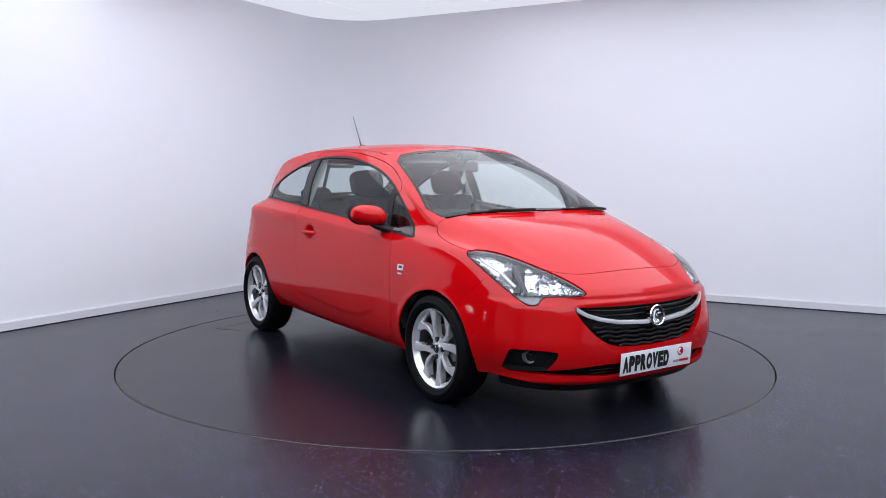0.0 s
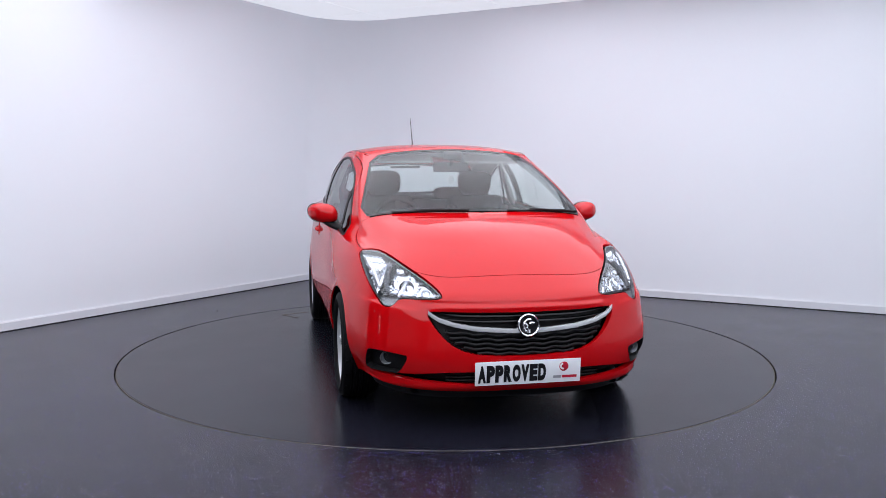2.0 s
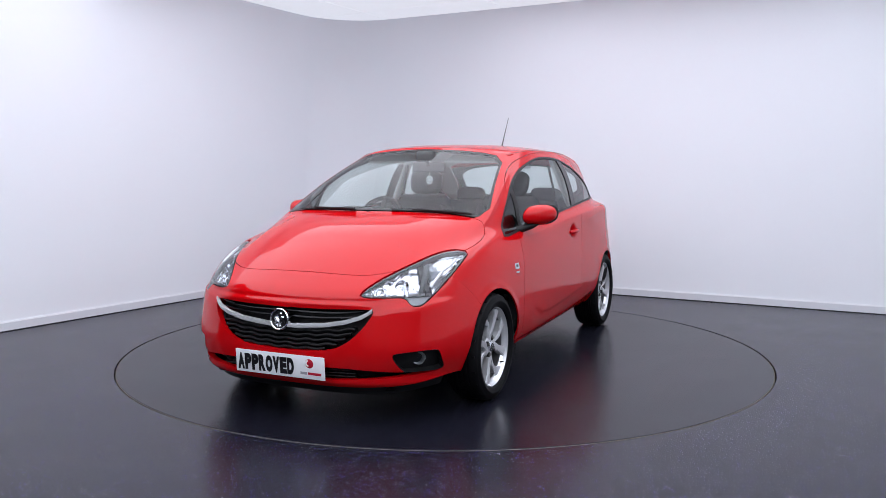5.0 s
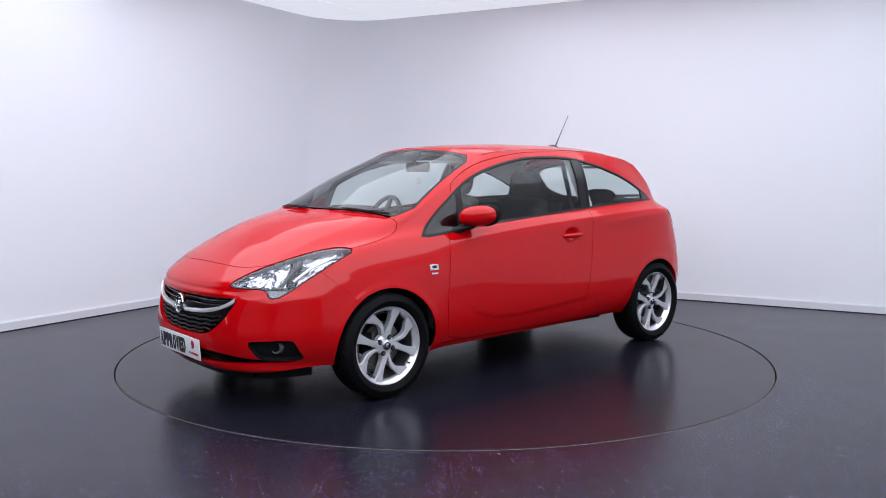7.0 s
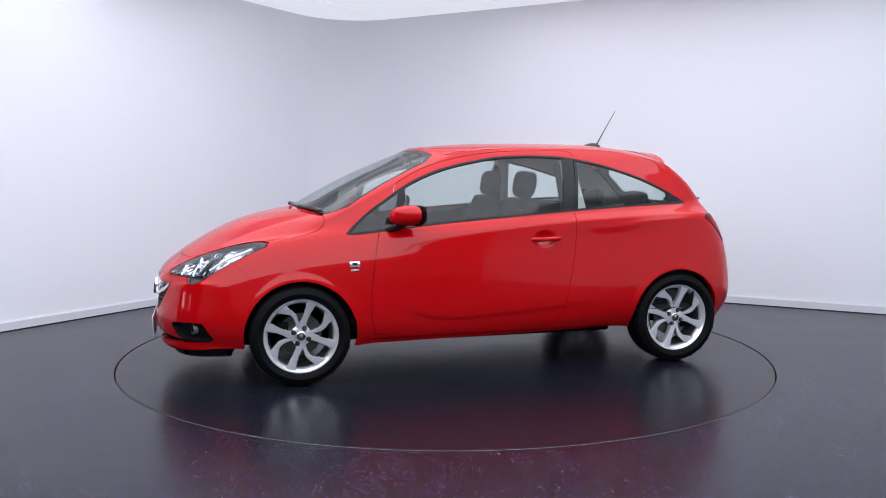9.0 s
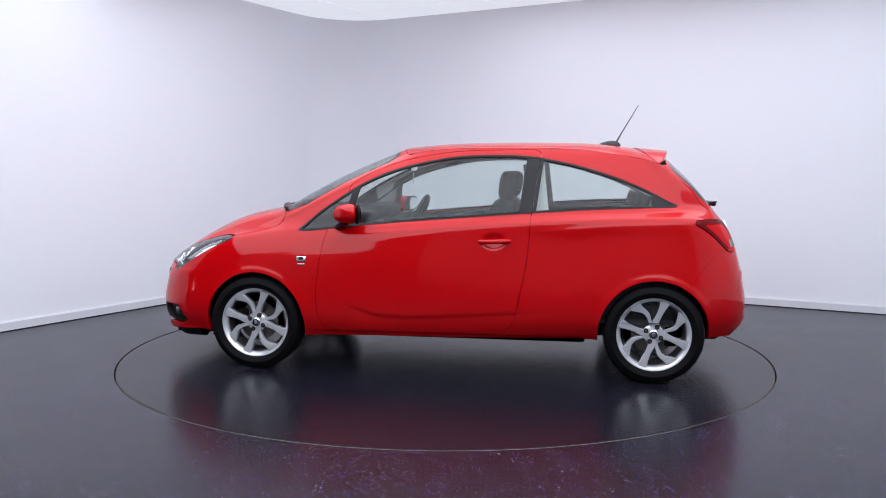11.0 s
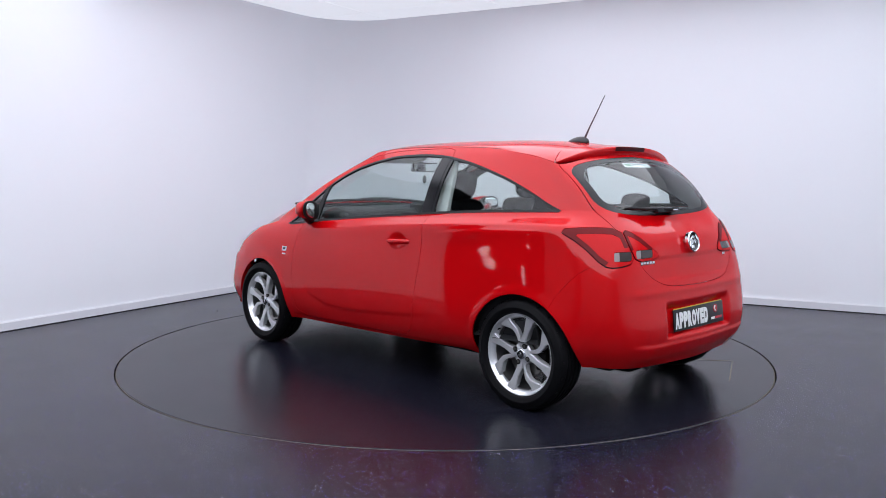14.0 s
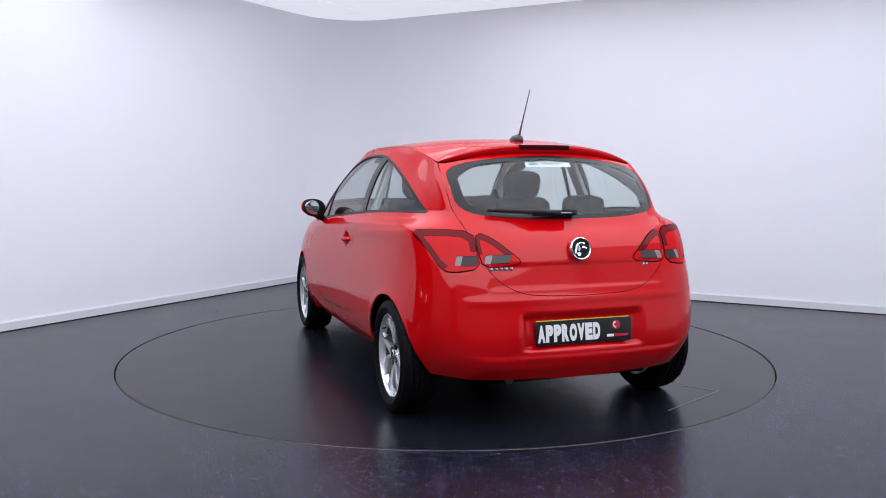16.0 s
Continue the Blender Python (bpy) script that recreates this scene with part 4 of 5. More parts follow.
def build_headlight(skin, side):
    fn = inside(HEADLIGHT, nose_corner, is_front(1.2), 1)
    lens = skin.made("headlight", LENS, car, "clear headlight with chrome reflectors", flange=0.0)
    s = lambda V: abs(V[:, 1]) - V[:, 0]
    core, rim = skin.split(lambda V: fn(V) + 0.006)
    rim.moved(-0.004).made("bezel", LAMP_DARK, lens, "dark headlight bezel", flange=0.03)
    # grey brow along the upper edge
    top = lambda V: np.interp(s(V), [-1.6, -1.5, -1.36, -1.16, -0.97, -0.8, -0.68], [0.690, 0.722, 0.770, 0.818, 0.848, 0.862, 0.856]) - V[:, 2]
    brow, core = core.split(top, 0.001)
    brow.moved(-0.016).made("brow", LAMP_DARK, lens, "dark headlight brow", flange=-0.012)
    low, core = core.split(lambda V: np.maximum(V[:, 2] - 0.655, -1.30 - s(V)), 0.001)
    low.moved(-0.020).made("foot_trim", LAMP_GREY, lens, flange=-0.015)
    cells = [(-1.52, -1.43), (-1.43, -1.27), (-1.27, -1.13), (-1.13, -1.075), (-1.075, -0.66)]
    for k, (a, b) in enumerate(cells):
        cell = core.clip(s(core.V) - b + 0.12 * (core.V[:, 2] - 0.72) if k < 4 else s(core.V) - b)
        cell = cell.clip(a - s(cell.V) - 0.12 * (cell.V[:, 2] - 0.72) if k else -1.7 - s(cell.V))
        if len(cell.F) == 0:
            continue
        # each cell is a shallow bowl
        mid = cell.V.mean(axis=0)
        r = np.linalg.norm(cell.V - mid, axis=1)
        depth = 0.050 - 0.028 * np.clip(r / max(r.max(), 1e-6), 0, 1) ** 2
        # pressed facets scatter the mirror image
        flute = np.stack([0 * r, np.sin(s(cell.V) * 2 * math.pi / 0.034) * side, np.sin(cell.V[:, 2] * 2 * math.pi / 0.027)], 1)
        bowl = Skin(cell.V - cell.N * depth[:, None], cell.N + (mid - cell.V) * 9.0 + 0.45 * flute, cell.F)
        bowl.made("reflector" if k in (0, 1, 2) else "indicator", (REFLECTOR, REFLECTOR, REFLECTOR, LAMP_DARK, REFLECTOR)[k], lens, "chrome reflector bowl" if k < 3 else "", flange=-0.022)
    def at(a, z, depth):
        k = np.argmin((s(skin.V) - a) ** 2 + (skin.V[:, 2] - z) ** 2)
        return Vector(skin.V[k] - skin.N[k] * depth)
    strip = [at(a, z, 0.014) for a, z in ((-0.80, 0.822), (-0.88, 0.800), (-0.96, 0.768), (-1.03, 0.732), (-1.08, 0.700))]
    part("daylight_strip", tube_bm(strip, 0.008, 8), BAR, lens, "white daytime running light strip")
    strip = [at(a, z, 0.016) for a, z in ((-1.075, 0.792), (-1.10, 0.752), (-1.135, 0.712), (-1.17, 0.672))]
    part("divider", tube_bm(strip, [0.016, 0.015, 0.012, 0.010], 8), LAMP_DARK, lens, "dark divider between the reflectors")
    for yy, zz, r in ((0.485, 0.692, 0.024), (0.570, 0.716, 0.038)):
        p, n = surface_at("nose", side * yy, zz)
        bm = lathe_bm([(0.004, -0.022), (r * 0.55, -0.018), (r * 0.9, -0.006), (r, 0.0), (r * 1.1, 0.0), (r * 1.1, -0.010)], 28)
        m = Matrix.Translation(p - n * 0.034) @ Vector((0, 1, 0)).rotation_difference((n + Vector((1.2, 0, 0))).normalized()).to_matrix().to_4x4()
        bmesh.ops.transform(bm, matrix=m, verts=bm.verts)
        part("lamp_bowl", bm, CHROME, lens, "round chrome lamp bowl")


def build_tail(outer, inner, tailgate, side):
    fo, fi = inside(TAIL_OUT, tail_corner, is_back(-1.3), 1), inside(TAIL_IN, tail_corner, is_back(-1.5), 1)
    s = lambda V: abs(V[:, 1]) + V[:, 0]
    lamp = outer.clip(fo(outer.V) + 0.0045).moved(0.004)
    border = outer.clip(-0.0045 - fo(outer.V)).moved(0.003)
    clear, red = lamp.split(lambda V: np.maximum(np.maximum(s(V) + 1.075, -1.215 - s(V)), np.maximum(V[:, 2] - 0.868, 0.822 - V[:, 2])), 0.001)
    upper, red = red.split(lambda V: np.maximum(-0.030 - fo(V), np.interp(s(V), [-1.25, -1.12, -1.0, -0.9], [0.90, 0.88, 0.80, 0.78]) - V[:, 2]), 0.0005)
    top = red.made("tail_lamp", RED_LENS, car, "red tail lamp", flange=0.012)
    border.made("lamp_edge", RED_LENS_DEEP, top, "dark red lamp edge", flange=0.012)
    upper.made("upper_lens", RED_LENS_DEEP, top, "deep red upper lens", flange=0.006)
    bright, dark = clear.split(lambda V: s(V) * -1 - 1.118, 0.0008)
    dark.moved(-0.001).made("reverse_lens", SMOKE_LENS, top, "smoked clear lens", flange=0.006)
    bright.moved(-0.001).made("reverse_lens", REVERSE_LENS, top, "bright reversing light lens", flange=0.006)
    lamp = inner.clip(fi(inner.V) + 0.004).moved(0.004)
    border = inner.clip(-0.004 - fi(inner.V)).moved(0.003)
    clear, red = lamp.split(lambda V: np.maximum(np.maximum(s(V) + 1.255, -1.40 - s(V)), np.maximum(V[:, 2] - 0.872, 0.830 - V[:, 2])), 0.001)
    upper, red = red.split(lambda V: np.maximum(-0.022 - fi(V), 0.872 - V[:, 2]), 0.0005)
    low = red.made("tail_lamp", RED_LENS, tailgate, "red tail lamp on the tailgate", flange=0.012)
    border.made("lamp_edge", RED_LENS_DEEP, low, "dark red lamp edge", flange=0.012)
    upper.made("upper_lens", RED_LENS_DEEP, low, "deep red upper lens", flange=0.006)
    bright, dark = clear.split(lambda V: s(V) * -1 - 1.295, 0.0008)
    dark.moved(-0.001).made("reverse_lens", CLEAR_RED, low, "smoked clear lens", flange=0.006)
    bright.moved(-0.001).made("reverse_lens", REVERSE_LENS, low, "bright reversing light lens", flange=0.006)


BODY = build_body()


def build_roof():
    # roof panel up to the joint of the rear spoiler, gutters along the rails
    cut = lambda V: -1.165 - 0.12 * (abs(V[:, 1]) / 0.59) ** 3 - V[:, 0]
    main, back = ROOF.split(cut, GAP)
    roof = main.made("roof", PAINT, car, "red roof panel")
    main.moved(-0.03).made("headliner", INNER_GREY, car, "light grey headliner", flange=0)
    # spoiler: upper skin lifted at its rear edge, closed underneath
    nx = 26
    rows_ = []
    s = np.linspace(-1, 1, 61)
    for i in range(nx):
        f = i / (nx - 1)
        x0 = -1.167 - 0.12 * abs(s) ** 3
        x1 = -1.378 + 0.075 * s ** 2 + 0.02 * s ** 8
        x = x0 + (x1 - x0) * f
        y = s * (0.588 - 0.004 * f)
        zc = np.interp(x, [-1.42, -1.36, -1.26, -1.16, -1.0], [1.394, 1.407, 1.425, 1.440, 1.456])
        edge = np.interp(x, [-1.42, -1.31, -1.21, -1.06], [1.285, 1.318, 1.350, 1.380])
        a = abs(s) ** 2.6
        z = zc * (1 - a) + edge * a + 0.016 * f * (1 - abs(s) ** 6)
        rows_.append(np.stack([x, y, z], 1))
    top = np.array(rows_)
    under = []
    for f, drop in ((0.0, 0.012), (0.02, 0.040), (0.45, 0.064), (1.0, 0.080)):
        last = top[-1].copy()
        last[:, 2] -= drop * (1 - abs(s) ** 6)
        last[:, 0] += 0.14 * f * (1 - abs(s) ** 4)
        under.append(last)
    G = np.concatenate([top, np.array(under)])
    sk = skin_of(G, False)
    V, F = sk.V, sk.F
    ob = mesh_object("rear_spoiler", V, F, PAINT, BODY["tailgate"], "red roof spoiler")
    # high brake light in the spoiler's rear edge
    bm = bmesh.new()
    pts_ = []
    for k in range(13):
        y = -0.15 + 0.30 * k / 12
        sx = y / 0.585
        x = -1.378 + 0.075 * sx ** 2 - 0.003
        pts_.append((x, y, 1.405 + 0.016 - 0.012 - 0.1 * sx ** 2 * 0.1))
    own = bmesh.new()
    for x, y, z in pts_:
        a = own.verts.new((x, y, z + 0.010))
        b = own.verts.new((x - 0.003, y, z))
        c = own.verts.new((x + 0.001, y, z - 0.014))
    own.verts.ensure_lookup_table()
    for k in range(len(pts_) - 1):
        for r in range(2):
            own.faces.new((own.verts[3 * k + r], own.verts[3 * k + r + 1], own.verts[3 * k + r + 4], own.verts[3 * k + r + 3]))
    bm.free()
    part("high_brake_light", own, RED_LENS_DARK, BODY["tailgate"], "dark red high-level brake light")
    return roof


build_roof()


# ---------- wheels and underside ----------
def polar(rows, turn):
    return [(r * math.cos(radians(a + turn)), r * math.sin(radians(a + turn))) for r, a in rows]


def wheel():
    """An alloy wheel, axle along y, outer face towards +y."""
    lip = [(0.196, -0.085), (0.216, -0.088), (0.216, -0.080), (0.196, -0.070), (0.186, 0.0), (0.196, 0.058), (0.207, 0.070), (0.214, 0.077), (0.218, 0.083), (0.222, 0.0835),
           (0.224, 0.079), (0.222, 0.070)]
    rim = part("wheel", lathe_bm(lip, 96), ALLOY, car, "silver twin-spoke alloy wheel")
    tread = [(0.214, -0.083), (0.226, -0.094), (0.252, -0.102), (0.278, -0.097), (0.291, -0.086), (0.2975, -0.070)]
    for c in (-0.045, -0.015, 0.015, 0.045):
        tread += [(0.301, c - 0.0085), (0.2945, c - 0.0055), (0.2945, c + 0.0055), (0.301, c + 0.0085)]
    tread += [(0.2975, 0.070), (0.291, 0.086), (0.284, 0.0935), (0.2825, 0.0935), (0.278, 0.097), (0.262, 0.1005), (0.260, 0.1025), (0.252, 0.1025), (0.250, 0.1005), (0.236, 0.0975),
              (0.228, 0.092), (0.2225, 0.082)]
    part("tyre", lathe_bm(tread, 120), RUBBER, rim, "black road tyre", angle=50)
    for k in range(22):
        a = 360 * k / 22
        part("tread_block", box_bm((0.004, 0.022, 0.012), (0.2965 * math.cos(radians(a)), 0.074, 0.2965 * math.sin(radians(a))), rot=Matrix.Rotation(-radians(a), 3, "Y")), RUBBER, rim)
    blade = [(0.034, -40), (0.065, -30), (0.085, -21), (0.12, -11), (0.16, -8.5), (0.19, -8), (0.2165, -8.5), (0.2165, 0), (0.2165, 9), (0.19, 7.5), (0.15, 5.5), (0.12, 5), (0.085, 5), (0.06, 12), (0.034, 35)]
    bent = [(0.034, -18), (0.07, -26), (0.11, -28), (0.135, -30), (0.16, -36), (0.185, -41), (0.2165, -42), (0.2165, -54), (0.2165, -66), (0.19, -61), (0.165, -54), (0.145, -46), (0.125, -42), (0.10, -40), (0.07, -42), (0.034, -62)]
    for k in range(4):
        for outline, turn, top in ((blade, 108 + 90 * k, 0.072), (bent, 108 + 90 * k, 0.068)):
            bm = prism_bm(polar(outline, turn), 0.030, top, bevel=0.004)
            for v in bm.verts:
                r = math.hypot(v.co.x, v.co.z)
                v.co.y -= 0.016 * (1 - min(1, r / 0.2)) ** 1.2
            part("spoke", bm, ALLOY, rim)
    part("hub", lathe_bm([(0.0, 0.058), (0.030, 0.058), (0.052, 0.055), (0.062, 0.048), (0.064, 0.02), (0.0, 0.02)], 48), ALLOY, rim)
    part("centre_cap", lathe_bm([(0.0, 0.071), (0.022, 0.070), (0.028, 0.066), (0.029, 0.055)], 32), SATIN, rim, "grey wheel centre cap")
    part("cap_emblem", lathe_bm([(0.014, 0.0725), (0.020, 0.0720), (0.020, 0.067), (0.014, 0.067)], 24, close=True), GLOSS_BLACK, rim)
    for k in range(4):
        a = radians(25 + 90 * k)
        at = (0.049 * math.cos(a), 0, 0.049 * math.sin(a))
        # flat black disc on the hub paints the shade of the bolt's recess
        bm = lathe_bm([(0.0, 0.0638), (0.0130, 0.0638), (0.0145, 0.0625), (0.0140, 0.045)], 24)
        bmesh.ops.translate(bm, vec=at, verts=bm.verts)
        part("bolt_shade", bm, PIT, rim, "black disc standing in for the shade of a bolt recess")
        bm = lathe_bm([(0.0, 0.0700), (0.0070, 0.0700), (0.0080, 0.0685), (0.0082, 0.04)], 6)
        bmesh.ops.translate(bm, vec=at, verts=bm.verts)
        part("wheel_bolt", bm, STEEL, rim, "dark wheel bolt")
    part("barrel", lathe_bm([(0.183, -0.07), (0.180, 0.0), (0.186, 0.055)], 64), ALLOY_DARK, rim)
    part("brake_disc", lathe_bm([(0.03, 0.012), (0.128, 0.012), (0.130, 0.0), (0.128, -0.010), (0.03, -0.010)], 48), STEEL, rim, "worn steel brake disc")
    own = box_bm((0.07, 0.05, 0.12), (0.105, 0.0, 0.02), 0.012)
    part("brake_caliper", own, LINER, rim)
    own = tube_bm([(0.195 * math.cos(radians(-142)), 0.06, 0.195 * math.sin(radians(-142))), (0.19 * math.cos(radians(-142)), 0.082, 0.19 * math.sin(radians(-142)))], 0.004, 8)
    part("valve", own, RUBBER, rim)
    return rim


first = wheel()
first.matrix_basis = pose(1.255, 0.752, 0.300)
copy_thing(first, pose(-1.255, 0.752, 0.300, 0, 180, 0))
copy_thing(first, pose(1.255, -0.752, 0.300, 0, 0, 180) @ pose(0, 0, 0, 0, 25, 0))
copy_thing(first, pose(-1.255, -0.752, 0.300, 0, 0, 180) @ pose(0, 0, 0, 0, 55, 0))
WHEELS = [o for o in car.children if o.name.startswith("wheel") and not o.name.startswith("wheel_")]

for cx in (1.255, -1.255):
    for side in (1, -1):
        bm = bmesh.new()
        n = 40
        rings = []
        for r, y in ((0.336, 0.812), (0.352, 0.79), (0.358, 0.50), (0.05, 0.50)):
            ring = []
            for i in range(n + 1):
                a = radians((0 if cx > 0 else -4) + 184 * i / n)
                out = max(0.0, math.copysign(1, cx) * math.cos(a)) ** 2      # the body narrows towards its ends
                ring.append(bm.verts.new((cx + r * math.cos(a), side * (y - 0.085 * out if y > 0.6 else 0.50), 0.295 + r * math.sin(a))))
            rings.append(ring)
        for a, b in zip(rings, rings[1:]):
            for i in range(n):
                bm.faces.new((a[i], a[i + 1], b[i + 1], b[i]))
        part("arch_liner", bm, LINER, car, "black wheel arch liner")

for size, place in (((0.88, 1.16, 0.06), (1.30, 0, 0.245)), ((0.80, 1.16, 0.06), (-1.26, 0, 0.265))):
    part("undertray", box_bm(size, place, 0.012), LINER, car, "black plastic undertray")
bm = box_bm((1.70, 1.30, 0.10), (0.0, 0, 0.25), 0.02)
box_bm((0.9, 0.92, 0.10), (1.25, 0, 0.235), 0.02, bm=bm)
box_bm((0.9, 0.92, 0.12), (-1.25, 0, 0.27), 0.03, bm=bm)
box_bm((0.30, 1.10, 0.04), (1.78, 0, 0.19), 0.015, bm=bm)
box_bm((0.14, 1.0, 0.08), (-1.68, 0, 0.335), 0.03, bm=bm)
part("underbody", bm, LINER, car, "black underbody")
for cx in (1.255, -1.255):
    part("axle", tube_bm([(cx, -0.68, 0.30), (cx, 0.68, 0.30)], 0.03, 12), STEEL, car, "dark steel axle")
part("exhaust_pipe", tube_bm([(-1.45, 0.36, 0.25), (-1.70, 0.36, 0.255), (-1.755, 0.36, 0.243)], 0.020, 16), STEEL, car, "dull steel exhaust tailpipe")

# black lip under the nose
net0 = np.array(LEVELS[0])[:6]
t0 = knots(net0[:, None])
line = natural(t0, net0, np.linspace(0, t0[4] + 0.05, 40))
line = np.concatenate([line[::-1] * (1, -1, 1), line[1:]])
bm = bmesh.new()
rings = []
for dx, z in ((-0.020, 0.235), (-0.030, 0.195), (-0.060, 0.152), (-0.085, 0.148), (-0.13, 0.20)):
    ring = []
    for x, y, zz in line:
        s = np.hypot(x - 1.2, y)
        k = 1 + dx / s
        ring.append(bm.verts.new((1.2 + (x - 1.2) * k, y * k, z + 0.6 * (zz - 0.20))))
    rings.append(ring)
for a, b in zip(rings, rings[1:]):
    for i in range(len(a) - 1):
        bm.faces.new((a[i], a[i + 1], b[i + 1], b[i]))
part("front_lip", bm, BLACK_PLASTIC, car, "black plastic lip under the front bumper")


# ---------- nose details ----------
def nose_point(y, z, out=0.0):
    p, n = surface_at("nose", y, z)
    return p + n * out


def ribbon(ys, zline, height, depth, out, wave=0.0, bm=None):
    own = bmesh.new()
    rows_ = []
    for y in ys:
        z = zline(y) + wave * math.sin(y * 2 * math.pi / 0.115)
        p = nose_point(y, z, out)
        rows_.append([own.verts.new((p.x - depth, p.y, z - height / 2)), own.verts.new((p.x, p.y, z - height / 2)), own.verts.new((p.x + 0.002, p.y, z)), own.verts.new((p.x, p.y, z + height / 2)), own.verts.new((p.x - depth, p.y, z + height / 2))])
    for a, b in zip(rows_, rows_[1:]):
        for k in range(4):
            own.faces.new((a[k], a[k + 1], b[k + 1], b[k]))
    return own


NOSE = BODY["front_bumper"]


def bar_z(y):
    a = abs(y)
    return float(np.interp(a, [0, 0.10, 0.25, 0.36, 0.43, 0.465, 0.482], [0.500, 0.503, 0.514, 0.534, 0.557, 0.579, 0.596]))


ys = np.linspace(-0.478, 0.478, 61)
part("grille_bar", ribbon(ys, bar_z, 0.021, 0.02, 0.006), BAR, NOSE, "bright silver grille bar")
for dz in (0.026, 0.052):
    w = 0.455 if dz < 0.03 else 0.46
    part("grille_slat", ribbon(np.linspace(-w + 0.02 * (dz < 0.03), w - 0.02 * (dz < 0.03), 41), lambda y, d=dz: 0.519 + d + 0.25 * max(0, abs(y) - 0.2) ** 2, 0.008, 0.03, -0.022), GLOSS_BLACK, NOSE)
for k, (z, w) in enumerate(((0.478, 0.405), (0.455, 0.385), (0.432, 0.36), (0.409, 0.315), (0.388, 0.25))):
    part("grille_slat", ribbon(np.linspace(-w, w, 81), lambda y, z=z: z + 0.12 * y * y, 0.011, 0.035, -0.012, wave=0.0035), BLACK_PLASTIC, NOSE, "wavy black grille slat")
for z in (0.255, 0.272, 0.289):
    part("intake_slat", ribbon(np.linspace(-0.40, 0.40, 31), lambda y, z=z: z, 0.006, 0.03, -0.02), BLACK_PLASTIC, NOSE)


def emblem(at, facing, parent, r=0.056):
    turn = Vector((0, 1, 0)).rotation_difference(Vector(facing)).to_matrix().to_4x4()
    m = Matrix.Translation(at) @ turn
    bm = lathe_bm([(r * 0.80, 0.002), (r * 0.84, 0.010), (r * 0.92, 0.013), (r, 0.008), (r, -0.012), (r * 0.8, -0.012)], 48, close=True)
    bmesh.ops.transform(bm, matrix=m, verts=bm.verts)
    ring = part("emblem", bm, CHROME, parent, "round chrome emblem")
    bm = lathe_bm([(0.0, 0.0), (r * 0.82, 0.0), (r * 0.82, -0.012)], 40)
    bmesh.ops.transform(bm, matrix=m, verts=bm.verts)
    part("emblem_field", bm, GLOSS_BLACK, ring)
    # plain curved bars in place of the maker's mark
    for line, wide in ((((-0.30, 0.46), (0.02, 0.50), (0.34, 0.30), (0.44, 0.0)), 0.13), (((0.30, 0.18), (0.16, -0.12), (0.06, -0.38), (0.10, -0.66)), 0.20),
                       (((-0.52, 0.10), (-0.30, 0.16), (-0.10, 0.10)), 0.14), (((0.36, 0.02), (0.44, -0.24), (0.36, -0.50)), 0.12)):
        bm = tube_bm([(r * u, 0.003, r * w) for u, w in line], r * wide, 8)
        bmesh.ops.transform(bm, matrix=m, verts=bm.verts)
        part("emblem_bar", bm, CHROME, ring)


emblem((2.104, 0, 0.529), (1, 0, 0.12), NOSE)
for side in (1, -1):
    p = nose_point(side * 0.69, 0.338, -0.036)
    m = Matrix.Translation(p) @ Vector((0, 1, 0)).rotation_difference(Vector((1, side * 0.3, 0)).normalized()).to_matrix().to_4x4()
    bm = lathe_bm([(0.006, -0.012), (0.020, -0.008), (0.028, 0.006), (0.032, 0.008), (0.034, 0.002), (0.034, -0.02)], 28)
    bmesh.ops.transform(bm, matrix=m, verts=bm.verts)
    fog = part("fog_lamp", bm, LAMP_GREY, NOSE, "round fog lamp")
    bm = lathe_bm([(0.0, 0.012), (0.015, 0.010), (0.029, 0.006)], 24)
    bmesh.ops.transform(bm, matrix=m, verts=bm.verts)
    part("lens", bm, LENS, fog)


def lettering(text, width, height, material, m, parent, name="lettering", label=""):
    """Words in the built-in font, stretched to a width and height about their middle, raised a little."""
    cu = bpy.data.curves.new("words", "FONT")
    cu.body, cu.align_x, cu.align_y = text, "CENTER", "CENTER"
    cu.extrude, cu.offset = 0.004, 0.072
    tmp = new("words", cu)
    me = bpy.data.meshes.new_from_object(tmp)
    bpy.data.objects.remove(tmp)
    bpy.data.curves.remove(cu)
    co = np.array([v.co[:] for v in me.vertices])
    lo, hi = co.min(0), co.max(0)
    for v in me.vertices:
        c = v.co
        v.co = m @ Vector(((c.x - (lo[0] + hi[0]) / 2) * width / (hi[0] - lo[0]), (c.y - (lo[1] + hi[1]) / 2) * height / (hi[1] - lo[1]), c.z * 0.2))
    me.materials.append(material)
    ob = new(name, me)
    ob.parent = parent
    return tagged(ob, label) if label else ob


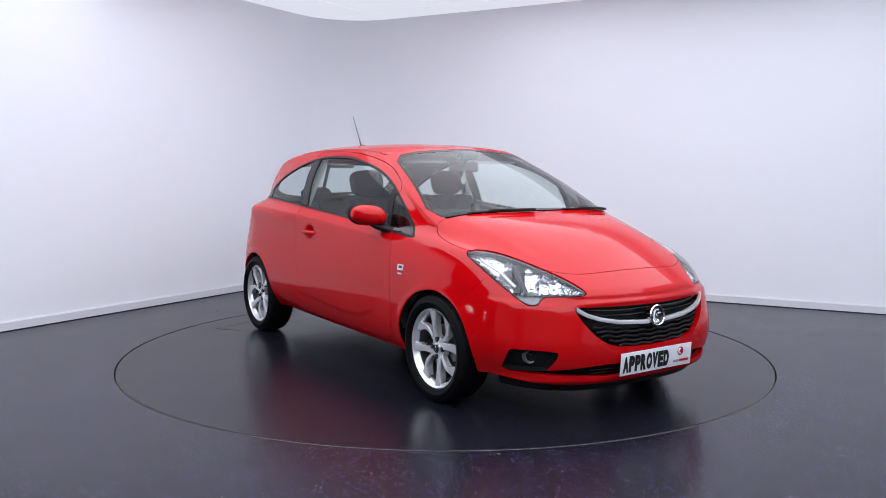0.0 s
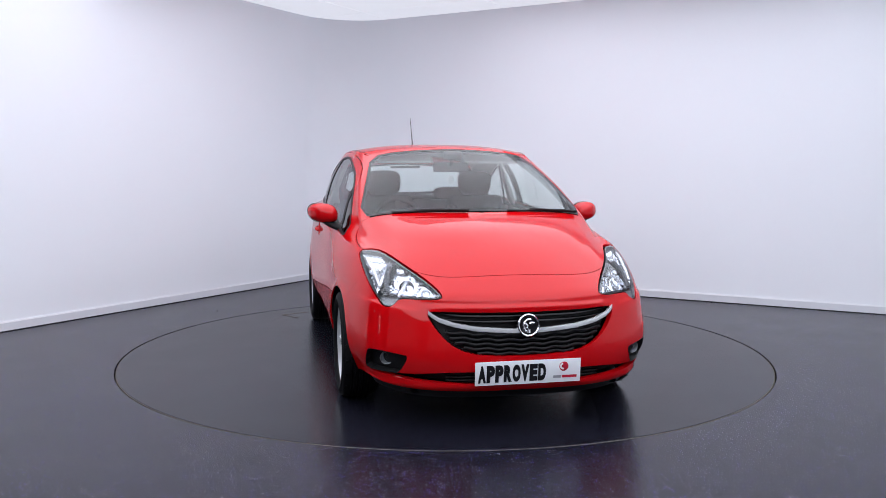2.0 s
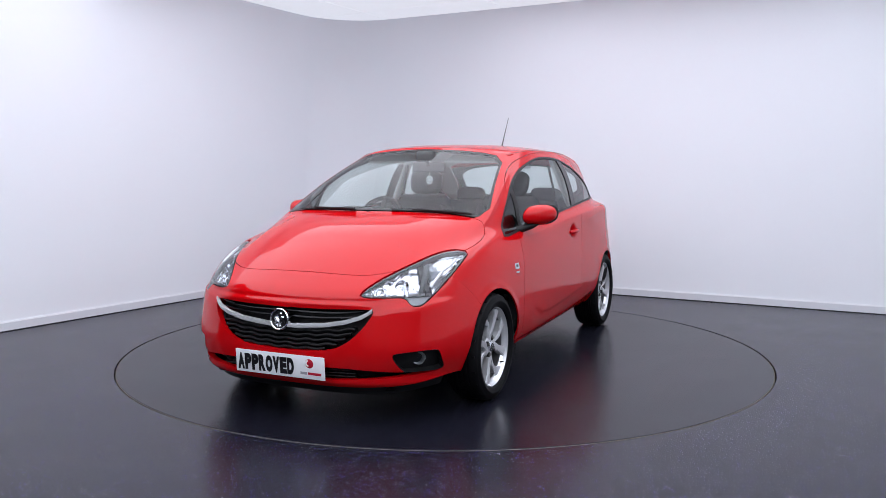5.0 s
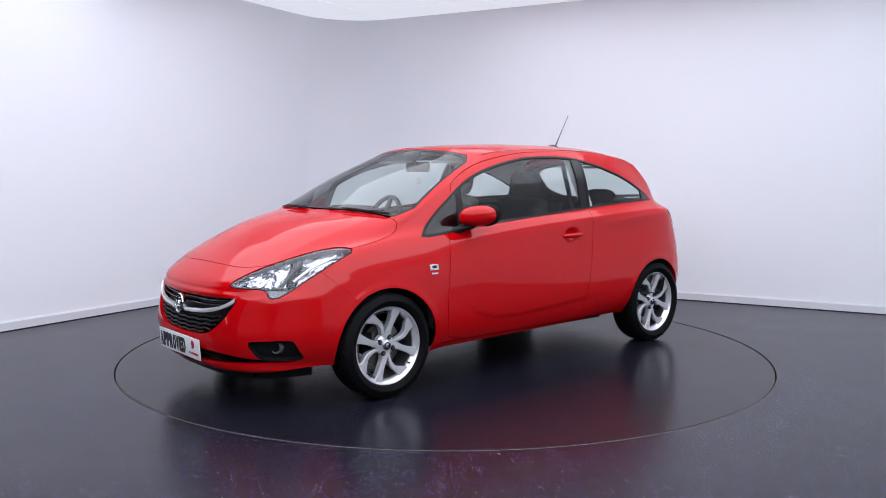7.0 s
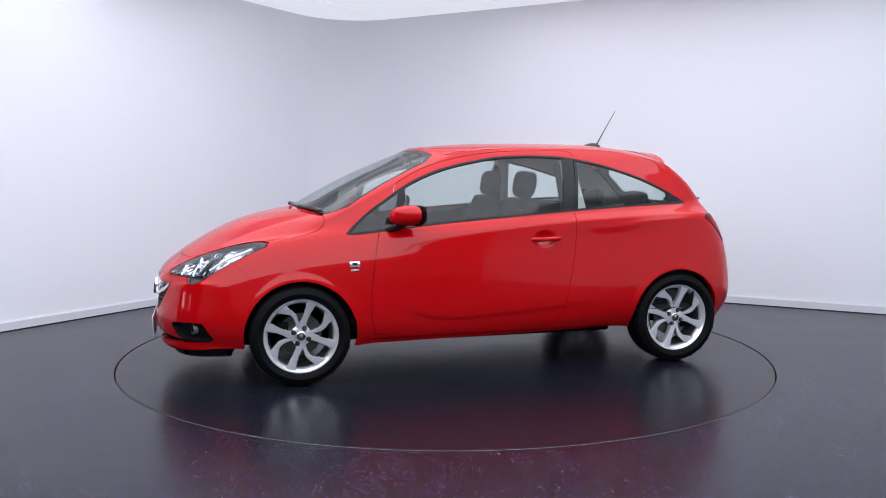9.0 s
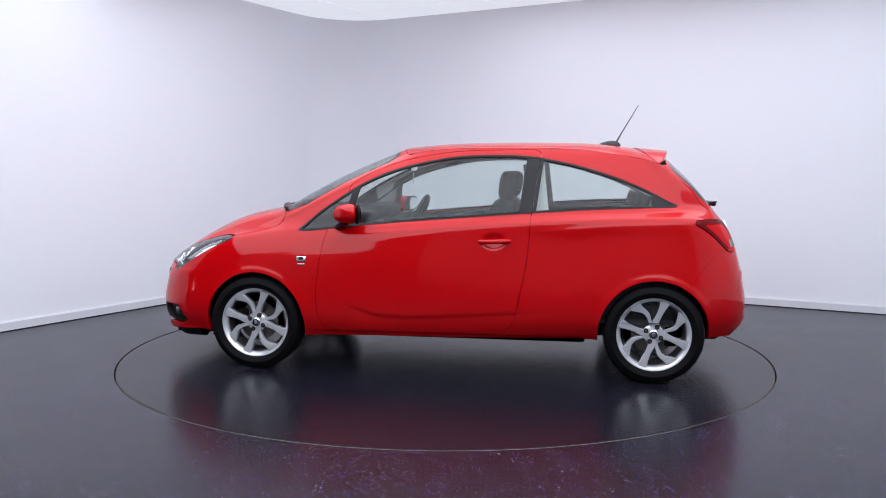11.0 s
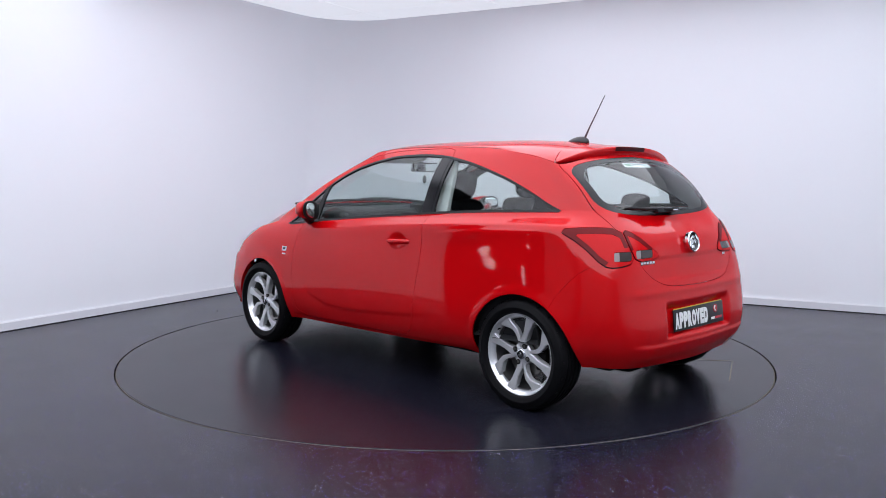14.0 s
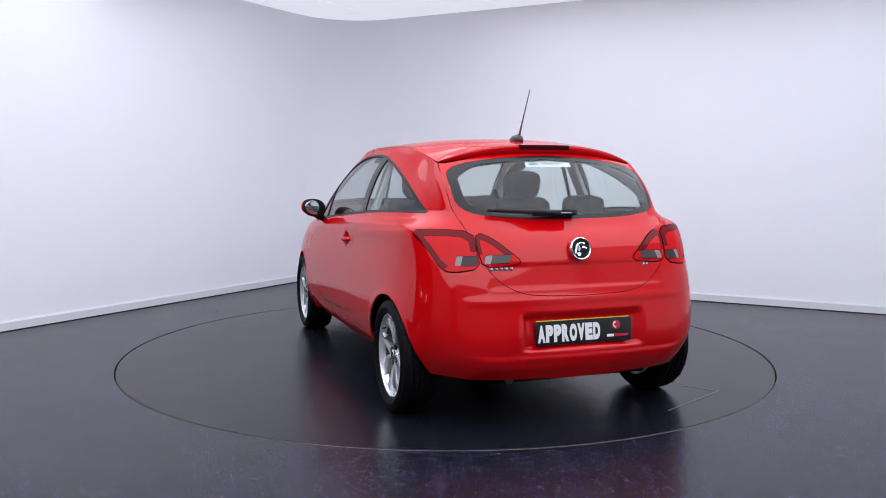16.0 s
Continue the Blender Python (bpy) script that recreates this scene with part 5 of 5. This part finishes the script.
def number_plate(m, parent, face, ink, dark):
    """A plate 520 by 111 mm in its own x, y, raised to z."""
    bm = box_bm((0.54, 0.118, 0.006), (0, 0, 0), 0.002)
    bmesh.ops.transform(bm, matrix=m, verts=bm.verts)
    plate = part("sign_plate", bm, face, parent, "black plate reading APPROVED" if dark else "white plate reading APPROVED")
    for k, letter in enumerate("APPROVED"):
        lettering(letter, 0.0405, 0.086, ink, m @ pose(-0.236 + 0.0436 * k, -0.002, 0.0042), plate)
    bm = lathe_bm([(0.0, 0.003), (0.018, 0.002), (0.024, 0.0)], 28)
    bmesh.ops.transform(bm, matrix=m @ pose(0.182, 0.021, 0.003, 90), verts=bm.verts)
    disc = part("logo_disc", bm, LOGO_RED, plate)
    bm = tube_bm([(0.013 * math.cos(radians(a)), 0.013 * math.sin(radians(a)), 0) for a in range(100, 300, 25)], 0.0045, 6)
    bmesh.ops.transform(bm, matrix=m @ pose(0.178, 0.023, 0.006), verts=bm.verts)
    part("logo_shine", bm, WHITE_INK, plate)
    for x0, x1, mm in ((0.128, 0.168, WHITE_INK if dark else LOGO_GREY), (0.173, 0.250, LOGO_RED)):
        bm = box_bm((x1 - x0, 0.013, 0.001), ((x0 + x1) / 2, -0.030, 0.0036))
        bmesh.ops.transform(bm, matrix=m, verts=bm.verts)
        part("logo_bar", bm, mm, plate)
    return plate


FACE_FRONT = Matrix(((0, 0, 1, 0), (1, 0, 0, 0), (0, 1, 0, 0), (0, 0, 0, 1)))
FACE_BACK = Matrix(((0, 0, -1, 0), (-1, 0, 0, 0), (0, 1, 0, 0), (0, 0, 0, 1)))
number_plate(Matrix.Translation((2.116, 0, 0.299)) @ FACE_FRONT @ pose(0, 0, 0, 4), NOSE, PLATE_WHITE, INK, False)
TAIL = BODY["rear_bumper"]
number_plate(Matrix.Translation((-1.844, 0, 0.487)) @ FACE_BACK @ pose(0, 0, 0, -6), TAIL, PLATE_BLACK, WHITE_INK, True)
YELLOW = mat("plate_yellow", (0.75, 0.52, 0.03), 0.4)
bm = box_bm((0.518, 0.114, 0.003), (0, 0.006, -0.0035), 0.001)
bmesh.ops.transform(bm, matrix=Matrix.Translation((-1.844, 0, 0.487)) @ FACE_BACK @ pose(0, 0, 0, -6), verts=bm.verts)
part("backing_plate", bm, YELLOW, TAIL, "yellow plate behind the sign plate")

# ---------- tail details ----------
GATE = BODY["tailgate"]
emblem((-1.790, 0, 0.893), (-1, 0, 0.22), GATE, 0.058)
for y0, n in ((0.475, 5), (-0.380, 2)):
    for k in range(n):
        y = y0 - 0.026 * k if n > 2 else y0 - 0.018 * k
        p, nn = surface_at("tail", y, 0.803)
        part("chrome_mark", box_bm((0.004, 0.020 if n > 2 else 0.012, 0.017), p + nn * 0.002, 0.0015), CHROME, GATE, "small chrome bar standing for a letter")
bm = tube_bm([(-1.655, 0.44, 1.088), (-1.672, 0.25, 1.078), (-1.690, 0.06, 1.070)], [0.006, 0.010, 0.012], 8)
wip = part("rear_wiper", bm, BLACK_PLASTIC, GATE, "black rear wiper")
bm = box_bm((0.036, 0.25, 0.030), (-1.672, 0.085, 1.068), 0.010, rot=Matrix.Rotation(radians(3), 3, "Z"))
part("wiper_housing", bm, GLOSS_BLACK, wip)
part("wiper_nozzle", box_bm((0.012, 0.06, 0.008), (-1.692, 0.03, 1.068), 0.003), CHROME, wip)
part("wiper_blade", tube_bm([(-1.640, 0.44, 1.083), (-1.662, 0.2, 1.068), (-1.667, 0.0, 1.062)], 0.006, 6), RUBBER, wip)
for (y, w, z, h, mm) in ((0.0, 0.265, 1.322, 0.034, PLATE_WHITE), (0.085, 0.05, 1.322, 0.016, mat("label_green", (0.08, 0.25, 0.14), 0.5)), (-0.02, 0.11, 1.325, 0.008, LOGO_GREY)):
    p, nn = surface_at("tail", y, z)
    depth = 0.012 if w > 0.2 else 0.009
    slope = Vector((0, 0, 1)).rotation_difference(nn)
    part("window_label", box_bm((h, w, 0.001), p - nn * depth, rot=slope.to_matrix()), mm, GATE, "white paper label in the rear window")

# ---------- side details ----------
for side in (1, -1):
    door = BODY["door", side]
    # pull handle over its cup
    pts_ = []
    for k in range(11):
        f = k / 10
        x = -0.195 - 0.195 * f
        p, n = surface_at("side", x, 0.847 + 0.004 * f, side)
        q, _ = surface_at("side", x, 0.80, side)
        pts_.append(Vector((x, side * 0.843 + side * 0.022 * math.sin(math.pi * min(1, max(0, 1.1 * f - 0.05))) ** 0.5 + side * (0.0), 0.847 + 0.006 * f)))
    part("door_handle", tube_bm(pts_, [0.010] + [0.0125] * 9 + [0.010], 12, flat=1.15), PAINT, door, "red pull handle")
    # mirror: shell, foot and glass
    bm = bmesh.new()
    bmesh.ops.create_uvsphere(bm, u_segments=40, v_segments=24, radius=1.0)
    for v in bm.verts:
        x, y, z = v.co
        a = 0.5 + 0.5 * y                                   # 0 at the door, 1 at the tip
        tall = (0.072 if z > 0 else 0.056) * (1 - 0.16 * a ** 2)
        x = math.copysign(abs(x) ** 0.8, x)
        xx = x * (0.120 if x > 0 else 0.042) * (1.0 - 0.30 * a ** 2)
        v.co = (xx + 0.600 - 0.035 * y, side * (0.883 + 0.092 * math.copysign(abs(y) ** 0.85, y)), 1.004 + tall * math.copysign(abs(z) ** 0.8, z) + 0.010 * y)
    shell = part("door_mirror", bm, PAINT, door, "red door mirror", angle=60)
    bm = bmesh.new()
    bmesh.ops.create_uvsphere(bm, u_segments=28, v_segments=16, radius=1.0)
    for v in bm.verts:
        x, y, z = v.co
        v.co = (0.549 + 0.006 * x - 0.035 * y, side * (0.885 + 0.072 * y), 1.010 + 0.050 * z + 0.010 * y)
    part("mirror_glass", bm, MIRROR, shell, "mirror glass", angle=60)
    bm = bmesh.new()
    bmesh.ops.create_uvsphere(bm, u_segments=28, v_segments=16, radius=1.0)
    for v in bm.verts:
        x, y, z = v.co
        v.co = (0.557 + 0.007 * math.copysign(abs(x) ** 0.6, x) - 0.035 * y, side * (0.884 + 0.091 * math.copysign(abs(y) ** 0.85, y)), 1.009 + 0.064 * math.copysign(abs(z) ** 0.85, z) + 0.010 * y)
    part("mirror_rim", bm, BLACK_PLASTIC, shell, "black mirror edge", angle=60)
    bm = tube_bm([(0.715, side * 0.765, 0.915), (0.69, side * 0.80, 0.928), (0.655, side * 0.84, 0.945), (0.635, side * 0.875, 0.965)], [0.030, 0.030, 0.030, 0.026], 14, flat=0.75)
    part("mirror_foot", bm, BLACK_PLASTIC, shell, "black mirror foot")
    # small plate behind the front wheel: plain shapes
    for x, z, w, h, mm in ((0.936, 0.722, 0.062, 0.034, SATIN), (0.936, 0.724, 0.030, 0.016, GLOSS_BLACK), (0.936, 0.686, 0.046, 0.011, SATIN)):
        p, n = surface_at("side", x, z, side)
        rot = Vector((0, side, 0)).rotation_difference(n).to_matrix()
        part("side_badge", box_bm((w, 0.003, h), p + n * (0.002 if mm is SATIN else 0.0035), 0.001, rot=rot), mm, car, "small silver badge plate")
    # roof gutters
    rail = np.array(LEVELS[-1])[4:13]
    tr = knots(rail[:, None])
    pts_ = natural(tr, rail, np.linspace(0.0, tr[-1] * 0.80, 40))
    part("roof_gutter", tube_bm([(x, side * (y - 0.012), z + 0.002) for x, y, z in pts_], 0.0035, 6), BLACK_PLASTIC, car, "black roof gutter strip")

# wipers on the windscreen
foot = np.array(LEVELS[6])[:6]
for y0, y1, lift in ((-0.52, -0.08, 0.0), (0.16, 0.625, 0.0)):
    pts_, arm = [], []
    for k in range(15):
        f = k / 14
        y = y0 + (y1 - y0) * f
        x = float(np.interp(abs(y), foot[:, 1], foot[:, 0])) - 0.012 + 0.005 * f
        p, n = surface_at("top", x, y)
        pts_.append(p + n * 0.008)
        if f > 0.25:
            arm.append(p + n * (0.020 - 0.006 * f) + Vector((0.012 * f, 0, 0)))
    blade = part("wiper", tube_bm(pts_, 0.005, 8), BLACK_PLASTIC, car, "black windscreen wiper")
    part("wiper_arm", tube_bm(arm, [0.004 + 0.005 * k / len(arm) for k in range(len(arm))], 8), BLACK_PLASTIC, blade)
# aerial
bm = bmesh.new()
bmesh.ops.create_uvsphere(bm, u_segments=28, v_segments=16, radius=1.0)
for v in bm.verts:
    x, y, z = v.co
    v.co = (-1.004 + 0.078 * x, 0.030 * y * (1 - 0.25 * x), 1.455 + 0.034 * max(z, -0.3) * (1 - 0.30 * x))
aer = part("aerial", bm, AERIAL, car, "black roof aerial with a thin mast", angle=60)
part("mast", tube_bm([(-1.050, 0, 1.475), (-1.085, 0.001, 1.540), (-1.195, 0.004, 1.728)], [0.0075, 0.0045, 0.0025], 8), MAST, aer)

# ---------- inside the car ----------
for side in (1, -1):
    card = SKIN.clip(0.5 - side * SKIN.V[:, 1])
    card = card.clip(card.V[:, 0] - 0.95)
    card = card.clip(-1.38 - card.V[:, 0])
    card = card.clip(0.36 - card.V[:, 2])
    low = np.interp(card.V[:, 0], [-1.4, -0.9, -0.49, 0.0, 0.455, 0.72, 0.99], [1.050, 1.04, 1.018, 0.98, 0.942, 0.914, 0.885])
    card = card.clip(card.V[:, 2] - low - 0.004)
    card.moved(-0.062).made("side_lining", DASH, car, "dark grey door lining", flange=-0.05)
bm = box_bm((2.3, 1.36, 0.04), (-0.2, 0, 0.30))
part("cabin_floor", bm, FABRIC, car, "dark carpeted cabin floor")
bm = box_bm((0.42, 1.24, 0.30), (0.84, 0, 0.80), 0.07, 4)
for v in bm.verts:
    if v.co.z > 0.85:
        v.co.z += 0.04 + 0.06 * (v.co.x - 0.75)
        v.co.x += 0.02
box_bm((0.10, 1.30, 0.40), (0.95, 0, 0.5), bm=bm)
dash = part("dashboard", bm, DASH, car, "dark grey dashboard")
part("instrument_hood", box_bm((0.20, 0.34, 0.10), (0.67, -0.36, 0.985), 0.04, 3), DASH, dash)
part("centre_screen", box_bm((0.03, 0.24, 0.14), (0.625, 0.0, 0.86), 0.01), GLOSS_BLACK, dash)
bm = box_bm((0.5, 0.16, 0.2), (0.42, 0, 0.48), 0.03)
part("console", bm, DASH, dash)
sw = lathe_bm([(0.165 + 0.016 * math.cos(a * math.pi / 6), 0.016 * math.sin(a * math.pi / 6)) for a in range(12)], 48, close=True)
for a in (0, 180, 270):
    box_bm((0.15, 0.02, 0.035), (0.085 * math.cos(radians(a)), 0, 0.085 * math.sin(radians(a))), 0.006, rot=Matrix.Rotation(-radians(a), 3, "Y"), bm=sw)
lathe_bm([(0.0, 0.03), (0.05, 0.025), (0.065, 0.0), (0.0, -0.02)], 24, bm=sw)
bmesh.ops.transform(sw, matrix=Matrix.Translation((0.40, -0.36, 0.935)) @ Matrix.Rotation(radians(65), 4, "Y") @ Matrix.Rotation(radians(90), 4, "X"), verts=sw.verts)
part("steering_wheel", sw, BLACK_PLASTIC, car, "black three-spoke steering wheel")
part("steering_column", tube_bm([(0.44, -0.36, 0.92), (0.68, -0.36, 0.82)], 0.035, 12), DASH, car)


def pad(size, at, lean, bevel, taper=0.0, bm=None):
    own = box_bm(size, (0, 0, 0), bevel, 4)
    for v in own.verts:
        f = v.co.z / size[2]
        v.co.y *= 1 - taper * (f + 0.5)
    bmesh.ops.transform(own, matrix=Matrix.Translation(at) @ Matrix.Rotation(radians(lean), 4, "Y"), verts=own.verts)
    return merge_bm(bm, own)


def cushion(radii, at, lean):
    """An upholstered block with fully rounded edges, narrower at its foot."""
    bm = bmesh.new()
    bmesh.ops.create_uvsphere(bm, u_segments=32, v_segments=20, radius=1.0)
    for v in bm.verts:
        q = [math.copysign(abs(c) ** 0.62, c) for c in v.co]
        narrow = 1 - 0.10 * (1 - q[2]) * 0.5
        v.co = (q[0] * radii[0], q[1] * radii[1] * narrow, q[2] * radii[2])
    bmesh.ops.transform(bm, matrix=Matrix.Translation(at) @ Matrix.Rotation(radians(lean), 4, "Y"), verts=bm.verts)
    return bm


for side in (1, -1):
    y = side * 0.355
    s = part("front_seat", pad((0.52, 0.50, 0.15), (0.06, y, 0.50), -6, 0.05), FABRIC, car, "dark grey fabric front seat")
    bm = pad((0.13, 0.50, 0.60), (-0.243, y, 0.800), -15, 0.058, 0.16)
    for q in (1, -1):
        pad((0.17, 0.07, 0.50), (-0.215, y + q * 0.20, 0.77), -15, 0.03, 0.0, bm)
    part("backrest", bm, FABRIC, s)
    part("head_restraint", cushion((0.056, 0.136, 0.094), (-0.334, y, 1.186), -10), FABRIC, s)
    for q in (1, -1):
        part("restraint_post", tube_bm([(-0.308, y + q * 0.06, 1.03), (-0.325, y + q * 0.06, 1.12)], 0.006, 8), CHROME, s, "chrome head restraint post")
    # belt and its reel cover on the pillar
    belt = box_bm((0.045, 0.004, 0.62), (-0.50, side * 0.655, 1.02), rot=Matrix.Rotation(radians(6), 3, "Y") @ Matrix.Rotation(radians(side * 12), 3, "X"))
    part("seat_belt", belt, FABRIC, car, "dark seat belt")
    part("belt_pillar", box_bm((0.10, 0.03, 0.40), (-0.545, side * 0.668, 1.20), 0.01, rot=Matrix.Rotation(radians(7), 3, "Y") @ Matrix.Rotation(radians(side * 21), 3, "X")), INNER_GREY, car, "light grey pillar trim")
    part("sun_visor", box_bm((0.16, 0.38, 0.02), (0.27, side * 0.30, 1.362), 0.008, rot=Matrix.Rotation(radians(18), 3, "Y")), INNER_GREY, car, "grey folded sun visor")
bm = pad((0.50, 1.20, 0.16), (-0.80, 0, 0.52), -6, 0.05)
bench = part("rear_bench", bm, FABRIC, car, "dark grey fabric rear bench")
for y, w in ((0.31, 0.60), (-0.31, 0.60)):
    part("backrest", pad((0.12, w, 0.56), (-1.10, y, 0.76), -18, 0.05), FABRIC, bench)
    part("head_restraint", cushion((0.045, 0.135, 0.062), (-1.20, y * 1.1, 1.078), -12), FABRIC, bench)
part("parcel_shelf", box_bm((0.42, 1.10, 0.025), (-1.40, 0, 0.99), 0.01), DASH, car, "dark parcel shelf")
part("boot_lining", box_bm((0.03, 1.0, 0.32), (-1.62, 0, 0.84), 0.01), DASH, car)
bm = box_bm((0.022, 0.245, 0.066), (0.375, 0.005, 1.305), 0.010, 3, rot=Matrix.Rotation(radians(-8), 3, "Y"))
rvm = part("rear_view_mirror", bm, BLACK_PLASTIC, car, "black rear-view mirror")
part("mirror_glass", box_bm((0.002, 0.225, 0.05), (0.362, 0.005, 1.303), rot=Matrix.Rotation(radians(-8), 3, "Y")), MIRROR, rvm)
part("mirror_stem", tube_bm([(0.385, 0.005, 1.315), (0.43, 0.005, 1.375)], 0.012, 10), BLACK_PLASTIC, rvm)
part("sensor_cover", pad((0.07, 0.13, 0.05), (0.425, 0.005, 1.385), 28, 0.02), BLACK_PLASTIC, rvm)
part("cord", tube_bm([(0.37, 0.008, 1.27), (0.37, 0.008, 1.24)], 0.0015, 6), WHITE_INK, rvm)
bm = lathe_bm([(0.0, 0.004), (0.020, 0.004), (0.024, 0.0), (0.020, -0.004), (0.0, -0.004)], 28)
bmesh.ops.transform(bm, matrix=Matrix.Translation((0.37, 0.008, 1.216)) @ Matrix.Rotation(radians(-80), 4, "Z"), verts=bm.verts)
for v in bm.verts:
    v.co.z = 1.216 + (v.co.z - 1.216) * 1.25
part("hanging_tag", bm, PLATE_WHITE, rvm, "round white hanging tag")
bm = lathe_bm([(0.012, 0.005), (0.016, 0.006), (0.016, 0.005)], 24)
bmesh.ops.transform(bm, matrix=Matrix.Translation((0.372, 0.008, 1.216)) @ Matrix.Rotation(radians(-80), 4, "Z"), verts=bm.verts)
part("tag_ring", bm, LOGO_GREY, rvm)


def motions():
    turns = [(0.0, -55.16), (0.5, -59.11)] + [(t / 2, -52.767 - 12.338 * t / 2) for t in range(2, 33)]
    for thing in (car, stage):
        walk(thing, [(t, pose(0, 0, 0, 0, 0, a)) for t, a in turns])


for child in car.children:
    child.location = child.location + OFFSET
motions()
